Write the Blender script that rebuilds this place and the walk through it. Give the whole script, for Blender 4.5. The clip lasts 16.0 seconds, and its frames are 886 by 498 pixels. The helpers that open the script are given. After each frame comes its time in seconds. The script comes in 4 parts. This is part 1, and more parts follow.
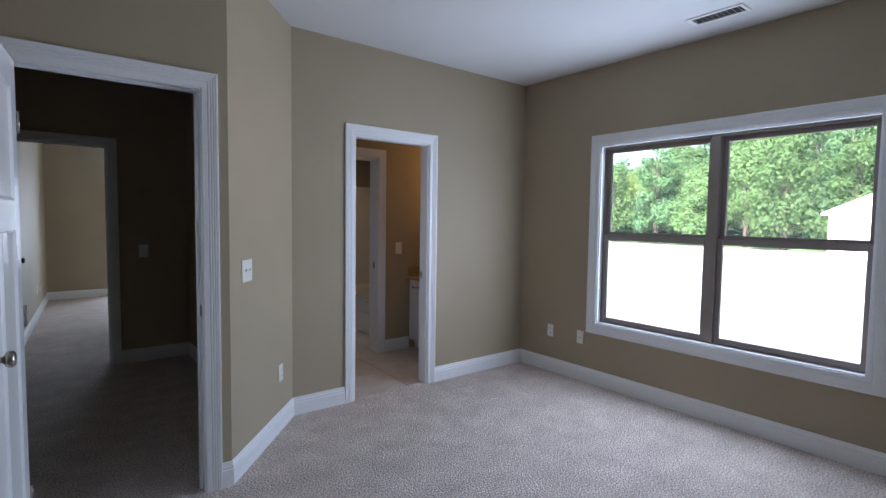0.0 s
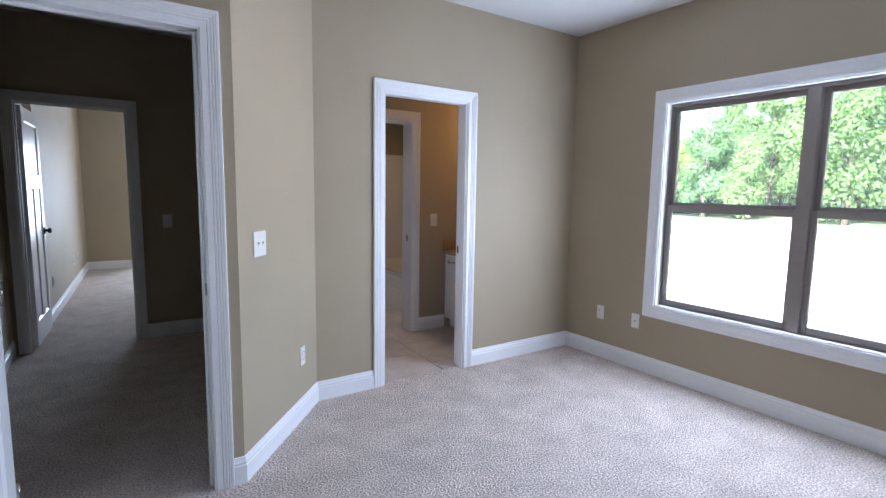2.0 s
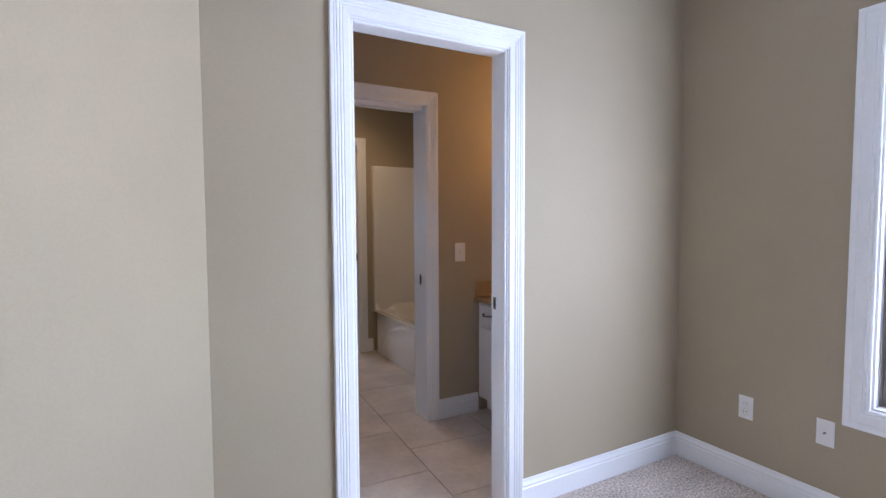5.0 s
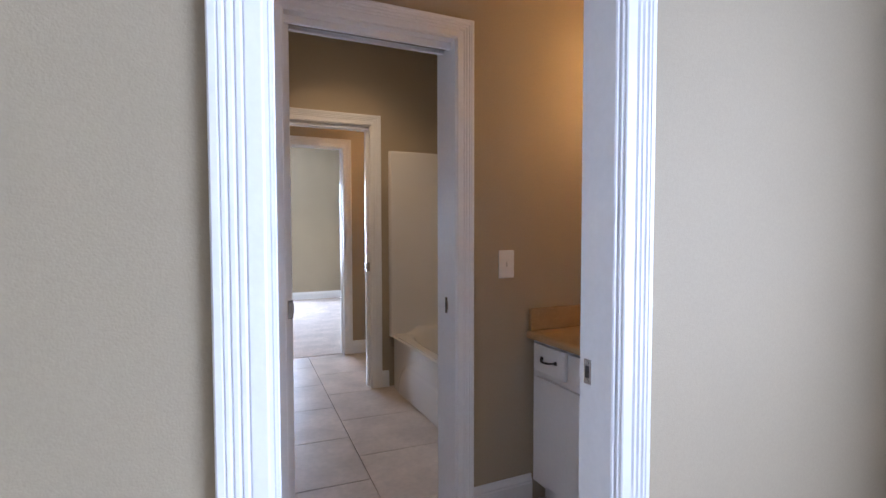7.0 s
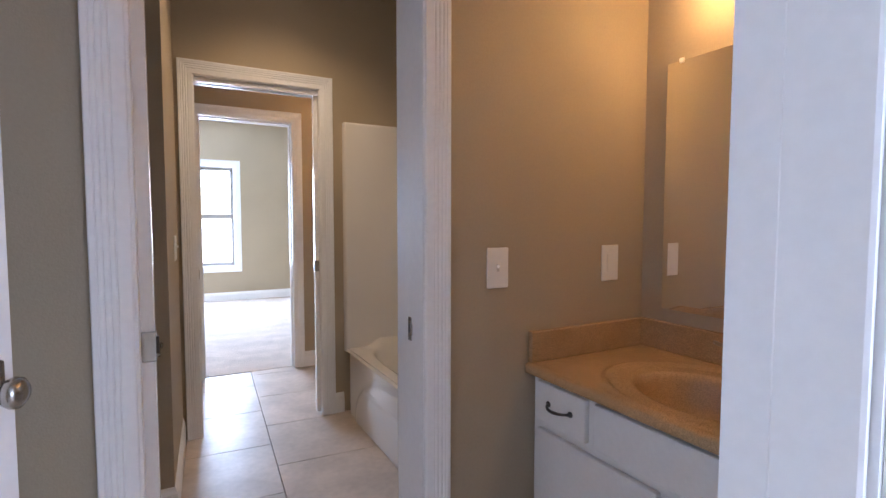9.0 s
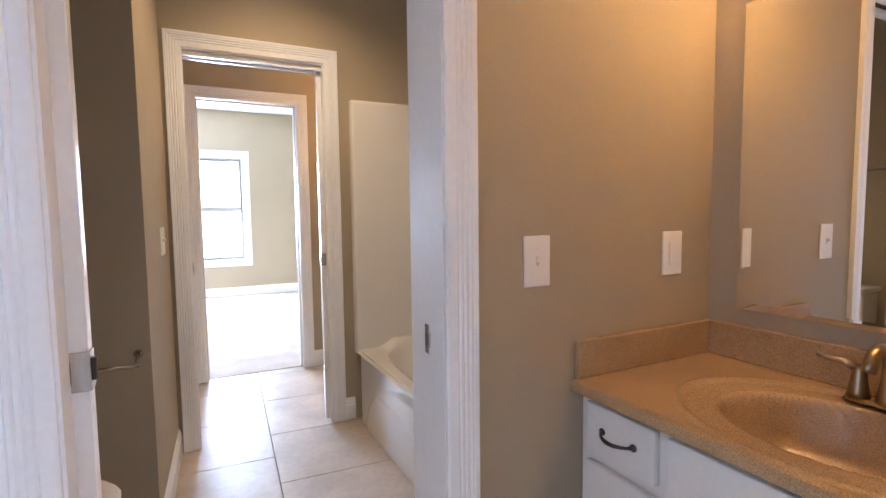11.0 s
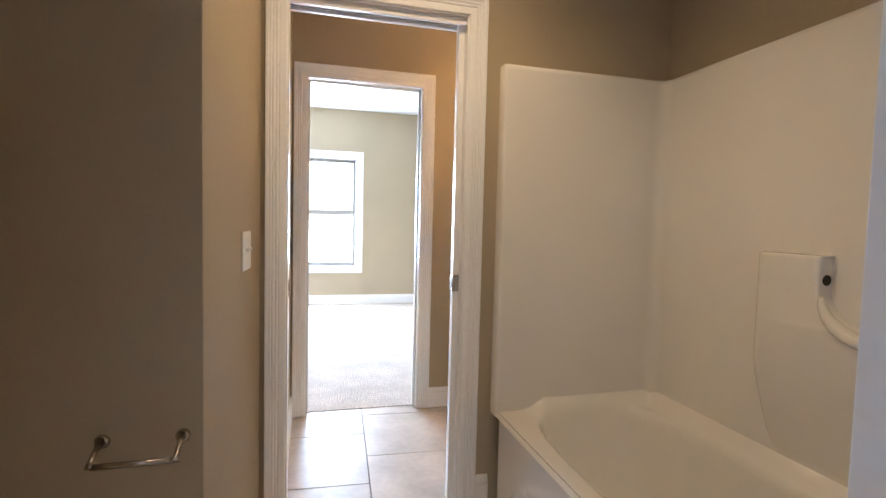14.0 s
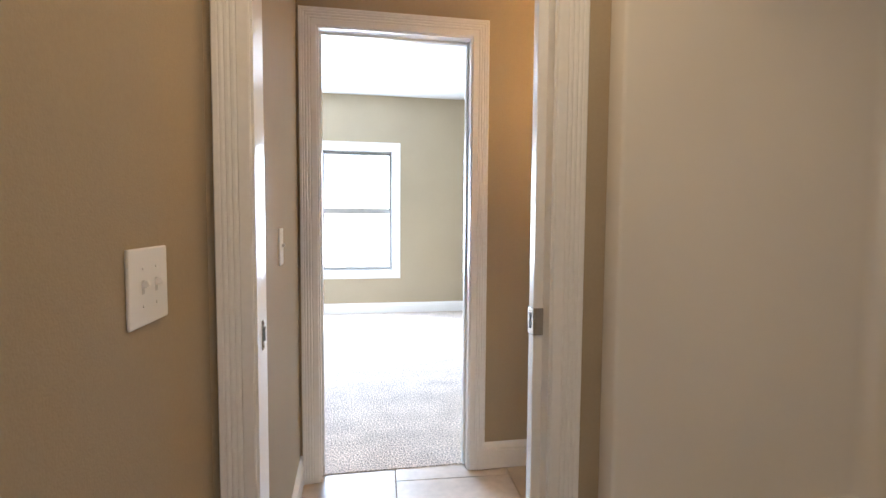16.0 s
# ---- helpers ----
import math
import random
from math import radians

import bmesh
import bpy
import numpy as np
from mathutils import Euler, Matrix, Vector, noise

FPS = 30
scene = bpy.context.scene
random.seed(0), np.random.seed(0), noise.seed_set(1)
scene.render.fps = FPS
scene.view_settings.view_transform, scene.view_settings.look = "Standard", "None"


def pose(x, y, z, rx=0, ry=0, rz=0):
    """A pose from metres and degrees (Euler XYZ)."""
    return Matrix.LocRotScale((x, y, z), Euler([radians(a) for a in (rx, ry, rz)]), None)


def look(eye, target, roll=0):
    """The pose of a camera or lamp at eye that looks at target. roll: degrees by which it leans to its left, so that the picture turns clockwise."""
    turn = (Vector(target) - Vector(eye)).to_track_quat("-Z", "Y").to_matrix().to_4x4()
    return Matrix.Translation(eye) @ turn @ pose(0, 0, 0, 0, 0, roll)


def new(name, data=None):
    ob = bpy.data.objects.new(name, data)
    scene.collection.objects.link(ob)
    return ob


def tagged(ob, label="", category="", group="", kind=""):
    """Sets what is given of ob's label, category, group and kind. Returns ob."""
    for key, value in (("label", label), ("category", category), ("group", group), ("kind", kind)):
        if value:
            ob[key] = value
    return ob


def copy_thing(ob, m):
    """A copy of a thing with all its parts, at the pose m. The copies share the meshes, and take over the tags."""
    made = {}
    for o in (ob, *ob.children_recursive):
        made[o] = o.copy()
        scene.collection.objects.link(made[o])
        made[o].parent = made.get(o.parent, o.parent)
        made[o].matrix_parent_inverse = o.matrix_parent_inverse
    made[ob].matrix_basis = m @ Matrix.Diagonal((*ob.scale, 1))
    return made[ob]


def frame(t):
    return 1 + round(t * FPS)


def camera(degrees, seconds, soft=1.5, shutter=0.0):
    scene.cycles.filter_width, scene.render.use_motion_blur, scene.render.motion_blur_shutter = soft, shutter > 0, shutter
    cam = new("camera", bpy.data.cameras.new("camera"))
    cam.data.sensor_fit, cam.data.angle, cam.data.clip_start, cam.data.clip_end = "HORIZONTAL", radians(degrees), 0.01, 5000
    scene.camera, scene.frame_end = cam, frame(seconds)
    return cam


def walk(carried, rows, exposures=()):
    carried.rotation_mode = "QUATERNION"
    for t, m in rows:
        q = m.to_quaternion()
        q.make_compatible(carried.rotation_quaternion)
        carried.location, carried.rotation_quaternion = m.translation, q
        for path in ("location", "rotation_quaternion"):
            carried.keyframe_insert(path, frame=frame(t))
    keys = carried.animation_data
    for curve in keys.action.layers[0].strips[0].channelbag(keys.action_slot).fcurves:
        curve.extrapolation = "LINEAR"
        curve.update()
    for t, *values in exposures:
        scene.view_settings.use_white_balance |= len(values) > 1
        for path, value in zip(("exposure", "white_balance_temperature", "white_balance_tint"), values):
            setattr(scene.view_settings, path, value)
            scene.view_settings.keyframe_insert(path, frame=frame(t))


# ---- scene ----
cam = camera(83.3, 16.0)
PATH = [
    (0, (-0.144, -0.236, 1.43), (1.091, 1.333, 1.309), 0.8),
    (0.5, (-0.139, -0.239, 1.425), (1.039, 1.372, 1.284), 0.6),
    (1, (-0.116, -0.216, 1.404), (1.016, 1.425, 1.248), 0.3),
    (1.5, (-0.03, -0.105, 1.393), (1.077, 1.549, 1.199), 0.5),
    (2, (0.097, 0.097, 1.398), (1.208, 1.744, 1.166), 0.9),
    (2.5, (0.235, 0.276, 1.377), (1.336, 1.929, 1.137), 0.8),
    (3, (0.42, 0.496, 1.363), (1.497, 2.164, 1.129), 0.6),
    (3.5, (0.593, 0.7, 1.361), (1.643, 2.389, 1.152), 0.1),
    (4, (0.751, 0.922, 1.346), (1.775, 2.632, 1.173), -0.0),
    (4.5, (0.932, 1.177, 1.338), (1.928, 2.905, 1.2), -0.1),
    (4.7, (0.994, 1.269, 1.33), (1.979, 3.005, 1.205), -0.2),
    (6.8, (1.55, 2.305, 1.274), (2.409, 4.109, 1.193), -0.1),
    (7, (1.601, 2.392, 1.273), (2.45, 4.2, 1.185), -0.1),
    (7.5, (1.73, 2.604, 1.275), (2.579, 4.413, 1.182), -0.2),
    (8, (1.808, 2.737, 1.268), (2.685, 4.532, 1.177), -0.1),
    (8.5, (1.881, 2.889, 1.267), (2.8, 4.662, 1.165), 0.2),
    (8.7, (1.901, 2.948, 1.262), (2.841, 4.71, 1.155), 0.3),
    (10.8, (2.047, 3.267, 1.234), (3.002, 5.017, 1.084), -0.6),
    (11, (2.054, 3.304, 1.231), (2.951, 5.085, 1.08), -0.7),
    (11.5, (2.069, 3.427, 1.231), (2.808, 5.28, 1.083), -0.9),
    (12, (2.092, 3.577, 1.225), (2.691, 5.48, 1.09), -0.8),
    (12.5, (2.116, 3.708, 1.226), (2.617, 5.641, 1.107), -0.6),
    (13, (2.132, 3.874, 1.221), (2.593, 5.817, 1.105), 0.2),
    (13.5, (2.126, 4.037, 1.228), (2.609, 5.974, 1.111), 1.1),
    (14, (2.129, 4.168, 1.224), (2.647, 6.097, 1.11), 1.4),
    (14.5, (2.159, 4.347, 1.217), (2.649, 6.283, 1.108), 1.5),
    (15, (2.212, 4.557, 1.227), (2.651, 6.505, 1.114), 0.9),
    (15.5, (2.241, 4.741, 1.223), (2.611, 6.703, 1.113), 0.4),
    (16, (2.261, 4.985, 1.226), (2.618, 6.948, 1.1), 0.4),
]
walk(cam, [(t, look(eye, target, roll)) for t, eye, target, roll in PATH], exposures=[(0, 2.22, 6100, 17), (1.5, 2.9, 6050, 18), (2.5, 3.05, 6020, 19), (3.5, 3.1, 6020, 20), (4.7, 3.26, 6000, 21.5), (7, 3.36, 5780, 20.5), (8.5, 3.62, 5730, 20.5), (11, 4.36, 5800, 18.5), (12.5, 4.3, 5930, 16.5), (13.3, 4.28, 5980, 15.5), (14, 4.18, 5970, 15), (16, 4.02, 5950, 14.5)])

# ---- world, sun, exposure ----
world = bpy.data.worlds.new("sky")
scene.world = world
world.use_nodes = True
sky = world.node_tree.nodes.new("ShaderNodeTexSky")
sky.sky_type = "NISHITA"
sky.sun_disc = False
sky.sun_elevation = radians(40)
sky.sun_rotation = radians(-100)
world.node_tree.nodes["Background"].inputs[1].default_value = 0.15
world.node_tree.links.new(sky.outputs[0], world.node_tree.nodes["Background"].inputs[0])
sun_data = bpy.data.lights.new("sun", "SUN")
sun_data.energy, sun_data.angle, sun_data.color = 5.0, radians(0.6), (1.0, 0.95, 0.88)
sun = new("sun", sun_data)
sun.matrix_world = look((-46, -10, 40), (0, 0, 0))



def window_light(name, m, wide, tall, watts, colour):
    """The sky's light through a window, in its opening."""
    d = bpy.data.lights.new(name, "AREA")
    d.shape, d.size, d.size_y, d.energy, d.color = "RECTANGLE", wide, tall, watts, colour
    ob = new(name, d)
    ob.matrix_world = m
    return ob


window_light("window_light", look((3.585, 1.38, 1.305), (0, 1.38, 1.305)), 1.78, 1.48, 10.5, (0.70, 0.83, 1.0))
window_light("window_light", look((1.854, 11.385, 1.30), (1.854, 0, 1.30)), 1.78, 1.48, 20, (0.68, 0.84, 1.0))

# ---- materials ----


def material(name, colour, rough=0.6, metal=0.0, spec=0.5, grain=0.0, grain_scale=200.0, stain=0.0, stain_scale=1.5,
             bump=0.0, bump_scale=400.0, per_object=0.0, coat=0.0):
    """A surface with variation at two scales: fine grain and broad stains, and fine relief."""
    m = bpy.data.materials.new(name)
    m.use_nodes = True
    nodes, links = m.node_tree.nodes, m.node_tree.links
    bsdf = nodes["Principled BSDF"]
    bsdf.inputs["Roughness"].default_value = rough
    bsdf.inputs["Metallic"].default_value = metal
    bsdf.inputs["Specular IOR Level"].default_value = spec
    bsdf.inputs["Coat Weight"].default_value = coat
    coords = nodes.new("ShaderNodeTexCoord")
    geo = nodes.new("ShaderNodeNewGeometry")
    value = None

    def times(a, b):
        n = nodes.new("ShaderNodeMath")
        n.operation = "MULTIPLY"
        links.new(a, n.inputs[0])
        links.new(b, n.inputs[1])
        return n.outputs[0]

    def wobble(scale, amount, detail):
        n = nodes.new("ShaderNodeTexNoise")
        n.inputs["Scale"].default_value = scale
        n.inputs["Detail"].default_value = detail
        links.new(geo.outputs["Position"], n.inputs["Vector"])
        r = nodes.new("ShaderNodeMapRange")
        r.inputs["From Min"].default_value, r.inputs["From Max"].default_value = 0.34, 0.66
        r.inputs["To Min"].default_value, r.inputs["To Max"].default_value = 1 - amount, 1 + amount
        links.new(n.outputs["Fac"], r.inputs["Value"])
        return r.outputs[0]

    for scale, amount, detail in ((grain_scale, grain, 3), (stain_scale, stain, 4)):
        if amount:
            w = wobble(scale, amount, detail)
            value = times(value, w) if value else w
    if per_object:
        info = nodes.new("ShaderNodeObjectInfo")
        r = nodes.new("ShaderNodeMapRange")
        r.inputs["To Min"].default_value, r.inputs["To Max"].default_value = 1 - per_object, 1 + per_object
        links.new(info.outputs["Random"], r.inputs["Value"])
        value = times(value, r.outputs[0]) if value else r.outputs[0]
    if value:
        mix = nodes.new("ShaderNodeVectorMath")
        mix.operation = "SCALE"
        mix.inputs[0].default_value = colour
        links.new(value, mix.inputs["Scale"])
        links.new(mix.outputs[0], bsdf.inputs["Base Color"])
    else:
        bsdf.inputs["Base Color"].default_value = (*colour, 1)
    if bump:
        n = nodes.new("ShaderNodeTexNoise")
        n.inputs["Scale"].default_value = bump_scale
        n.inputs["Detail"].default_value = 3
        links.new(geo.outputs["Position"], n.inputs["Vector"])
        b = nodes.new("ShaderNodeBump")
        b.inputs["Strength"].default_value = 1.0
        b.inputs["Distance"].default_value = bump
        links.new(n.outputs["Fac"], b.inputs["Height"])
        links.new(b.outputs[0], bsdf.inputs["Normal"])
    return m


WALL = material("wall_paint", (0.41, 0.343, 0.243), 0.62, spec=0.35, grain=0.02, grain_scale=120, stain=0.035, stain_scale=1.2, bump=0.0006, bump_scale=260)
CEILING = material("ceiling_paint", (0.72, 0.72, 0.72), 0.85, spec=0.2, stain=0.02, bump=0.0012, bump_scale=130)
TRIM = material("white_trim_paint", (0.85, 0.86, 0.87), 0.28, grain=0.015, grain_scale=60, stain=0.02, bump=0.0002, bump_scale=90)
DOOR = material("white_door_paint", (0.85, 0.86, 0.87), 0.24, grain=0.015, grain_scale=50, stain=0.02, bump=0.0002, bump_scale=70)
CARPET = material("carpet", (0.66, 0.57, 0.51), 0.95, spec=0.1, grain=0.42, grain_scale=95, stain=0.10, stain_scale=5.0, bump=0.018, bump_scale=95)
TILE = material("floor_tile", (0.56, 0.49, 0.43), 0.36, grain=0.05, grain_scale=30, stain=0.12, stain_scale=4.5, bump=0.0004, bump_scale=25, per_object=0.06)
GROUT = material("grout", (0.22, 0.17, 0.13), 0.9, grain=0.1, grain_scale=150)
ACRYLIC = material("white_acrylic", (0.76, 0.74, 0.70), 0.16, stain=0.02, stain_scale=2, bump=0.0003, bump_scale=9, coat=0.3)
CERAMIC = material("white_ceramic", (0.80, 0.79, 0.77), 0.08, stain=0.01)
CABINET = material("white_cabinet_paint", (0.78, 0.77, 0.75), 0.35, grain=0.015, grain_scale=70, stain=0.03, stain_scale=3)
STONE = material("speckled_cultured_marble", (0.42, 0.285, 0.155), 0.25, grain=0.30, grain_scale=420, stain=0.08, stain_scale=6)
NICKEL = material("satin_nickel", (0.40, 0.37, 0.33), 0.26, metal=1.0, grain=0.04, grain_scale=300)
PEWTER = material("dark_pewter", (0.10, 0.09, 0.085), 0.35, metal=0.9, grain=0.1, grain_scale=200)
BRONZE = material("brushed_bronze", (0.36, 0.28, 0.19), 0.30, metal=1.0, grain=0.06, grain_scale=300)
BLACK = material("black_metal", (0.03, 0.028, 0.026), 0.4, metal=0.6, grain=0.1)
PLASTIC = material("white_plastic", (0.82, 0.81, 0.79), 0.3, stain=0.01)
GREY = material("light_grey_plastic", (0.60, 0.59, 0.58), 0.5, stain=0.02)
SLOT = material("dark_slot", (0.05, 0.045, 0.04), 0.6, stain=0.05)
VINYL = material("taupe_window_vinyl", (0.30, 0.265, 0.24), 0.4, grain=0.03, grain_scale=90, stain=0.04)
# the taupe vinyl lightened: glare of the far window put into its colour
VINYL_GLARE = material("glare_window_vinyl", (0.36, 0.35, 0.33), 0.4, grain=0.03, grain_scale=90, stain=0.04)
MIRROR = material("mirror_silver", (0.93, 0.94, 0.93), 0.01, metal=1.0)
SIDING = material("white_siding", (0.80, 0.80, 0.82), 0.6, grain=0.03, stain=0.04)
ROOF = material("grey_shingles", (0.16, 0.15, 0.15), 0.9, grain=0.2, grain_scale=20)
GROUND = material("pale_gravel_ground", (0.50, 0.46, 0.40), 0.95, grain=0.15, grain_scale=6, stain=0.12, stain_scale=0.2, bump=0.02, bump_scale=12)
BARK = material("bark", (0.16, 0.13, 0.10), 0.95, grain=0.3, grain_scale=8)
HILL = material("wooded_hill", (0.09, 0.13, 0.065), 0.95, grain=0.4, grain_scale=0.8, stain=0.3, stain_scale=0.1)


def leaf_material(name, colour):
    m = material(name, colour, 0.6, spec=0.2, grain=0.2, grain_scale=3, per_object=0.25)
    nodes, links = m.node_tree.nodes, m.node_tree.links
    bsdf = nodes["Principled BSDF"]
    bsdf.inputs["Transmission Weight"].default_value = 0.0
    see = nodes.new("ShaderNodeBsdfTranslucent")
    see.inputs["Color"].default_value = (colour[0] * 1.4, colour[1] * 1.5, colour[2], 1)
    mix = nodes.new("ShaderNodeMixShader")
    mix.inputs[0].default_value = 0.5
    links.new(bsdf.outputs[0], mix.inputs[1])
    links.new(see.outputs[0], mix.inputs[2])
    links.new(mix.outputs[0], nodes["Material Output"].inputs["Surface"])
    return m


LEAVES = [leaf_material("leaves", (0.17, 0.27, 0.11)), leaf_material("yellow_green_leaves", (0.23, 0.31, 0.10)), leaf_material("deep_green_leaves", (0.13, 0.23, 0.11))]


def glass():
    m = bpy.data.materials.new("window_glass")
    m.use_nodes = True
    nodes, links = m.node_tree.nodes, m.node_tree.links
    nodes.remove(nodes["Principled BSDF"])
    clear, gloss, mix, fres = (nodes.new("ShaderNodeBsdf" + k) if k[0] in "TG" else nodes.new("ShaderNode" + k) for k in ("Transparent", "Glossy", "MixShader", "Fresnel"))
    clear.inputs[0].default_value = (0.95, 0.97, 0.96, 1)
    gloss.inputs["Roughness"].default_value = 0.02
    fres.inputs[0].default_value = 1.45
    links.new(fres.outputs[0], mix.inputs[0])
    links.new(clear.outputs[0], mix.inputs[1])
    links.new(gloss.outputs[0], mix.inputs[2])
    # scattering mixed into the glass imitates the bright haze over the view
    haze, veil = nodes.new("ShaderNodeBsdfTranslucent"), nodes.new("ShaderNodeMixShader")
    haze.inputs[0].default_value = (0.9, 0.95, 0.93, 1)
    veil.inputs[0].default_value = 0.035
    links.new(mix.outputs[0], veil.inputs[1])
    links.new(haze.outputs[0], veil.inputs[2])
    links.new(veil.outputs[0], nodes["Material Output"].inputs["Surface"])
    return m


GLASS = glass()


def glow(name, colour, strength):
    m = bpy.data.materials.new(name)
    m.use_nodes = True
    b = m.node_tree.nodes["Principled BSDF"]
    b.inputs["Base Color"].default_value = (0.9, 0.85, 0.75, 1)
    b.inputs["Emission Color"].default_value = (*colour, 1)
    b.inputs["Emission Strength"].default_value = strength
    return m


# ---- mesh helpers ----


def box(bm, x0, x1, y0, y1, z0, z1):
    v = [bm.verts.new((x, y, z)) for z in (z0, z1) for y in (y0, y1) for x in (x0, x1)]
    for f in ((0, 2, 3, 1), (4, 5, 7, 6), (0, 1, 5, 4), (2, 6, 7, 3), (0, 4, 6, 2), (1, 3, 7, 5)):
        bm.faces.new([v[i] for i in f])
    return bm


def soft_box(x0, x1, y0, y1, z0, z1, r=0.003, seg=2, bm=None):
    """A box with rounded edges, as a bmesh of its own or joined to bm."""
    b = box(bmesh.new(), x0, x1, y0, y1, z0, z1)
    bmesh.ops.bevel(b, geom=b.edges[:], offset=r, segments=seg, profile=0.5, affect="EDGES")
    return b if bm is None else merge(bm, b)


def merge(bm, other, m=None):
    """Adds the other bmesh to bm, placed by the matrix m."""
    verts = {v: bm.verts.new(m @ v.co if m else v.co) for v in other.verts}
    for f in other.faces:
        made = bm.faces.new([verts[v] for v in f.verts])
        made.smooth = f.smooth
    other.free()
    return bm


def lathe(profile, n=24, m=None, bm=None):
    """Turns a profile of (radius, height) round z."""
    bm = bm or bmesh.new()
    rings = []
    for r, z in profile:
        ring = []
        for i in range(n):
            a = 2 * math.pi * i / n
            p = Vector((r * math.cos(a), r * math.sin(a), z))
            ring.append(bm.verts.new(m @ p if m else p))
        rings.append(ring)
    for a, b in zip(rings, rings[1:]):
        for i in range(n):
            bm.faces.new((a[i], a[(i + 1) % n], b[(i + 1) % n], b[i])).smooth = True
    bm.faces.new(rings[0][::-1])
    bm.faces.new(rings[-1])
    return bm


def tube(points, radii, n=12, bm=None):
    """A round bar along points."""
    bm = bm or bmesh.new()
    points = [Vector(p) for p in points]
    if not isinstance(radii, (list, tuple)):
        radii = [radii] * len(points)
    rings, side = [], None
    for i, p in enumerate(points):
        d = (points[min(i + 1, len(points) - 1)] - points[max(i - 1, 0)]).normalized()
        if side is None:
            side = d.orthogonal().normalized()
        side = (side - d * side.dot(d)).normalized()
        up = d.cross(side)
        rings.append([bm.verts.new(p + radii[i] * (math.cos(2 * math.pi * k / n) * side + math.sin(2 * math.pi * k / n) * up)) for k in range(n)])
    for a, b in zip(rings, rings[1:]):
        for k in range(n):
            bm.faces.new((a[k], a[(k + 1) % n], b[(k + 1) % n], b[k])).smooth = True
    bm.faces.new(rings[0][::-1])
    bm.faces.new(rings[-1])
    return bm


def part(name, bm, mat, parent=None, label="", smooth=False):
    """Links a bmesh as one mesh object, under a thing or part."""
    mesh = bpy.data.meshes.new(name)
    bmesh.ops.recalc_face_normals(bm, faces=bm.faces[:])
    if smooth:
        for f in bm.faces:
            f.smooth = True
    bm.to_mesh(mesh)
    bm.free()
    mesh.materials.append(mat)
    ob = new(name, mesh)
    if parent:
        ob.parent = parent
    if label:
        ob["label"] = label
    return ob


def thing(name, m, label, category, group="", kind=""):
    ob = new(name)
    ob.empty_display_size = 0.05
    ob.matrix_world = m
    return tagged(ob, label, category, group, kind)


def structure(name, bm, mat, label, category):
    return tagged(part(name, bm, mat), label, category, kind="structure")


def along(ox, oy, ux, uy):
    """The pose whose x runs along a wall in the direction u, whose -y comes out of it, at floor level."""
    return Matrix.Translation((ox, oy, 0)) @ Matrix(((ux, -uy, 0, 0), (uy, ux, 0, 0), (0, 0, 1, 0), (0, 0, 0, 1)))


# ---- structure: floors, walls, ceilings ----
HIGH = 2.74
TOP = 2.066


def wall_y(name, x0, x1, y0, y1, openings=(), label="taupe painted drywall wall"):
    """A wall that runs along x, with openings of (x from, x to, z from, z to)."""
    bm = bmesh.new()
    x = x0
    for a, b, lo, hi in sorted(openings):
        box(bm, x, a, y0, y1, 0, HIGH)
        if lo > 0:
            box(bm, a, b, y0, y1, 0, lo)
        box(bm, a, b, y0, y1, hi, HIGH)
        x = b
    box(bm, x, x1, y0, y1, 0, HIGH)
    return structure(name, bm, WALL, label, "wall")


def wall_x(name, x0, x1, y0, y1, openings=(), label="taupe painted drywall wall"):
    bm = bmesh.new()
    y = y0
    for a, b, lo, hi in sorted(openings):
        box(bm, x0, x1, y, a, 0, HIGH)
        if lo > 0:
            box(bm, x0, x1, a, b, 0, lo)
        box(bm, x0, x1, a, b, hi, HIGH)
        y = b
    box(bm, x0, x1, y, y1, 0, HIGH)
    return structure(name, bm, WALL, label, "wall")


# door openings: (from, to) along x
D0, D1, D2, D3, D4, DH = (-0.285, 0.460), (1.671, 2.398), (1.842, 2.556), (2.036, 2.757), (2.102, 2.820), (-0.497, 0.286)
# wall faces along y and x
Y0, Y1, Y2, Y3, Y4, YH, YF = 2.475, 3.185, 4.275, 6.15, 7.285, 5.35, 11.36
XW, XM, XT, XL, XLF, XN = 3.56, 3.44, 3.672, 1.904, 1.948, 2.022
TH = 0.115
T2 = 0.175
XB = 3.715
WIN = (0.468, 2.308, 0.54, 2.07)
WIN2 = (0.935, 2.773, 0.535, 2.07)
LEFT, NEAR = -1.35, -1.9
wall_y("wall_bedroom_door", LEFT, 0.58, Y0, Y0 + TH, [(*D0, 0, TOP)])


def slanted(a, b, thick):
    """A wall between two plan points, its body on the left of the way from a to b."""
    bm = bmesh.new()
    out = Vector((-(b - a).y, (b - a).x)).normalized() * thick
    quad = [a, b, b + out, a + out]
    low, high = [bm.verts.new((*q, 0)) for q in quad], [bm.verts.new((*q, HIGH)) for q in quad]
    bm.faces.new(low[::-1]), bm.faces.new(high)
    for i in range(4):
        bm.faces.new((low[i], low[(i + 1) % 4], high[(i + 1) % 4], high[i]))
    return bm


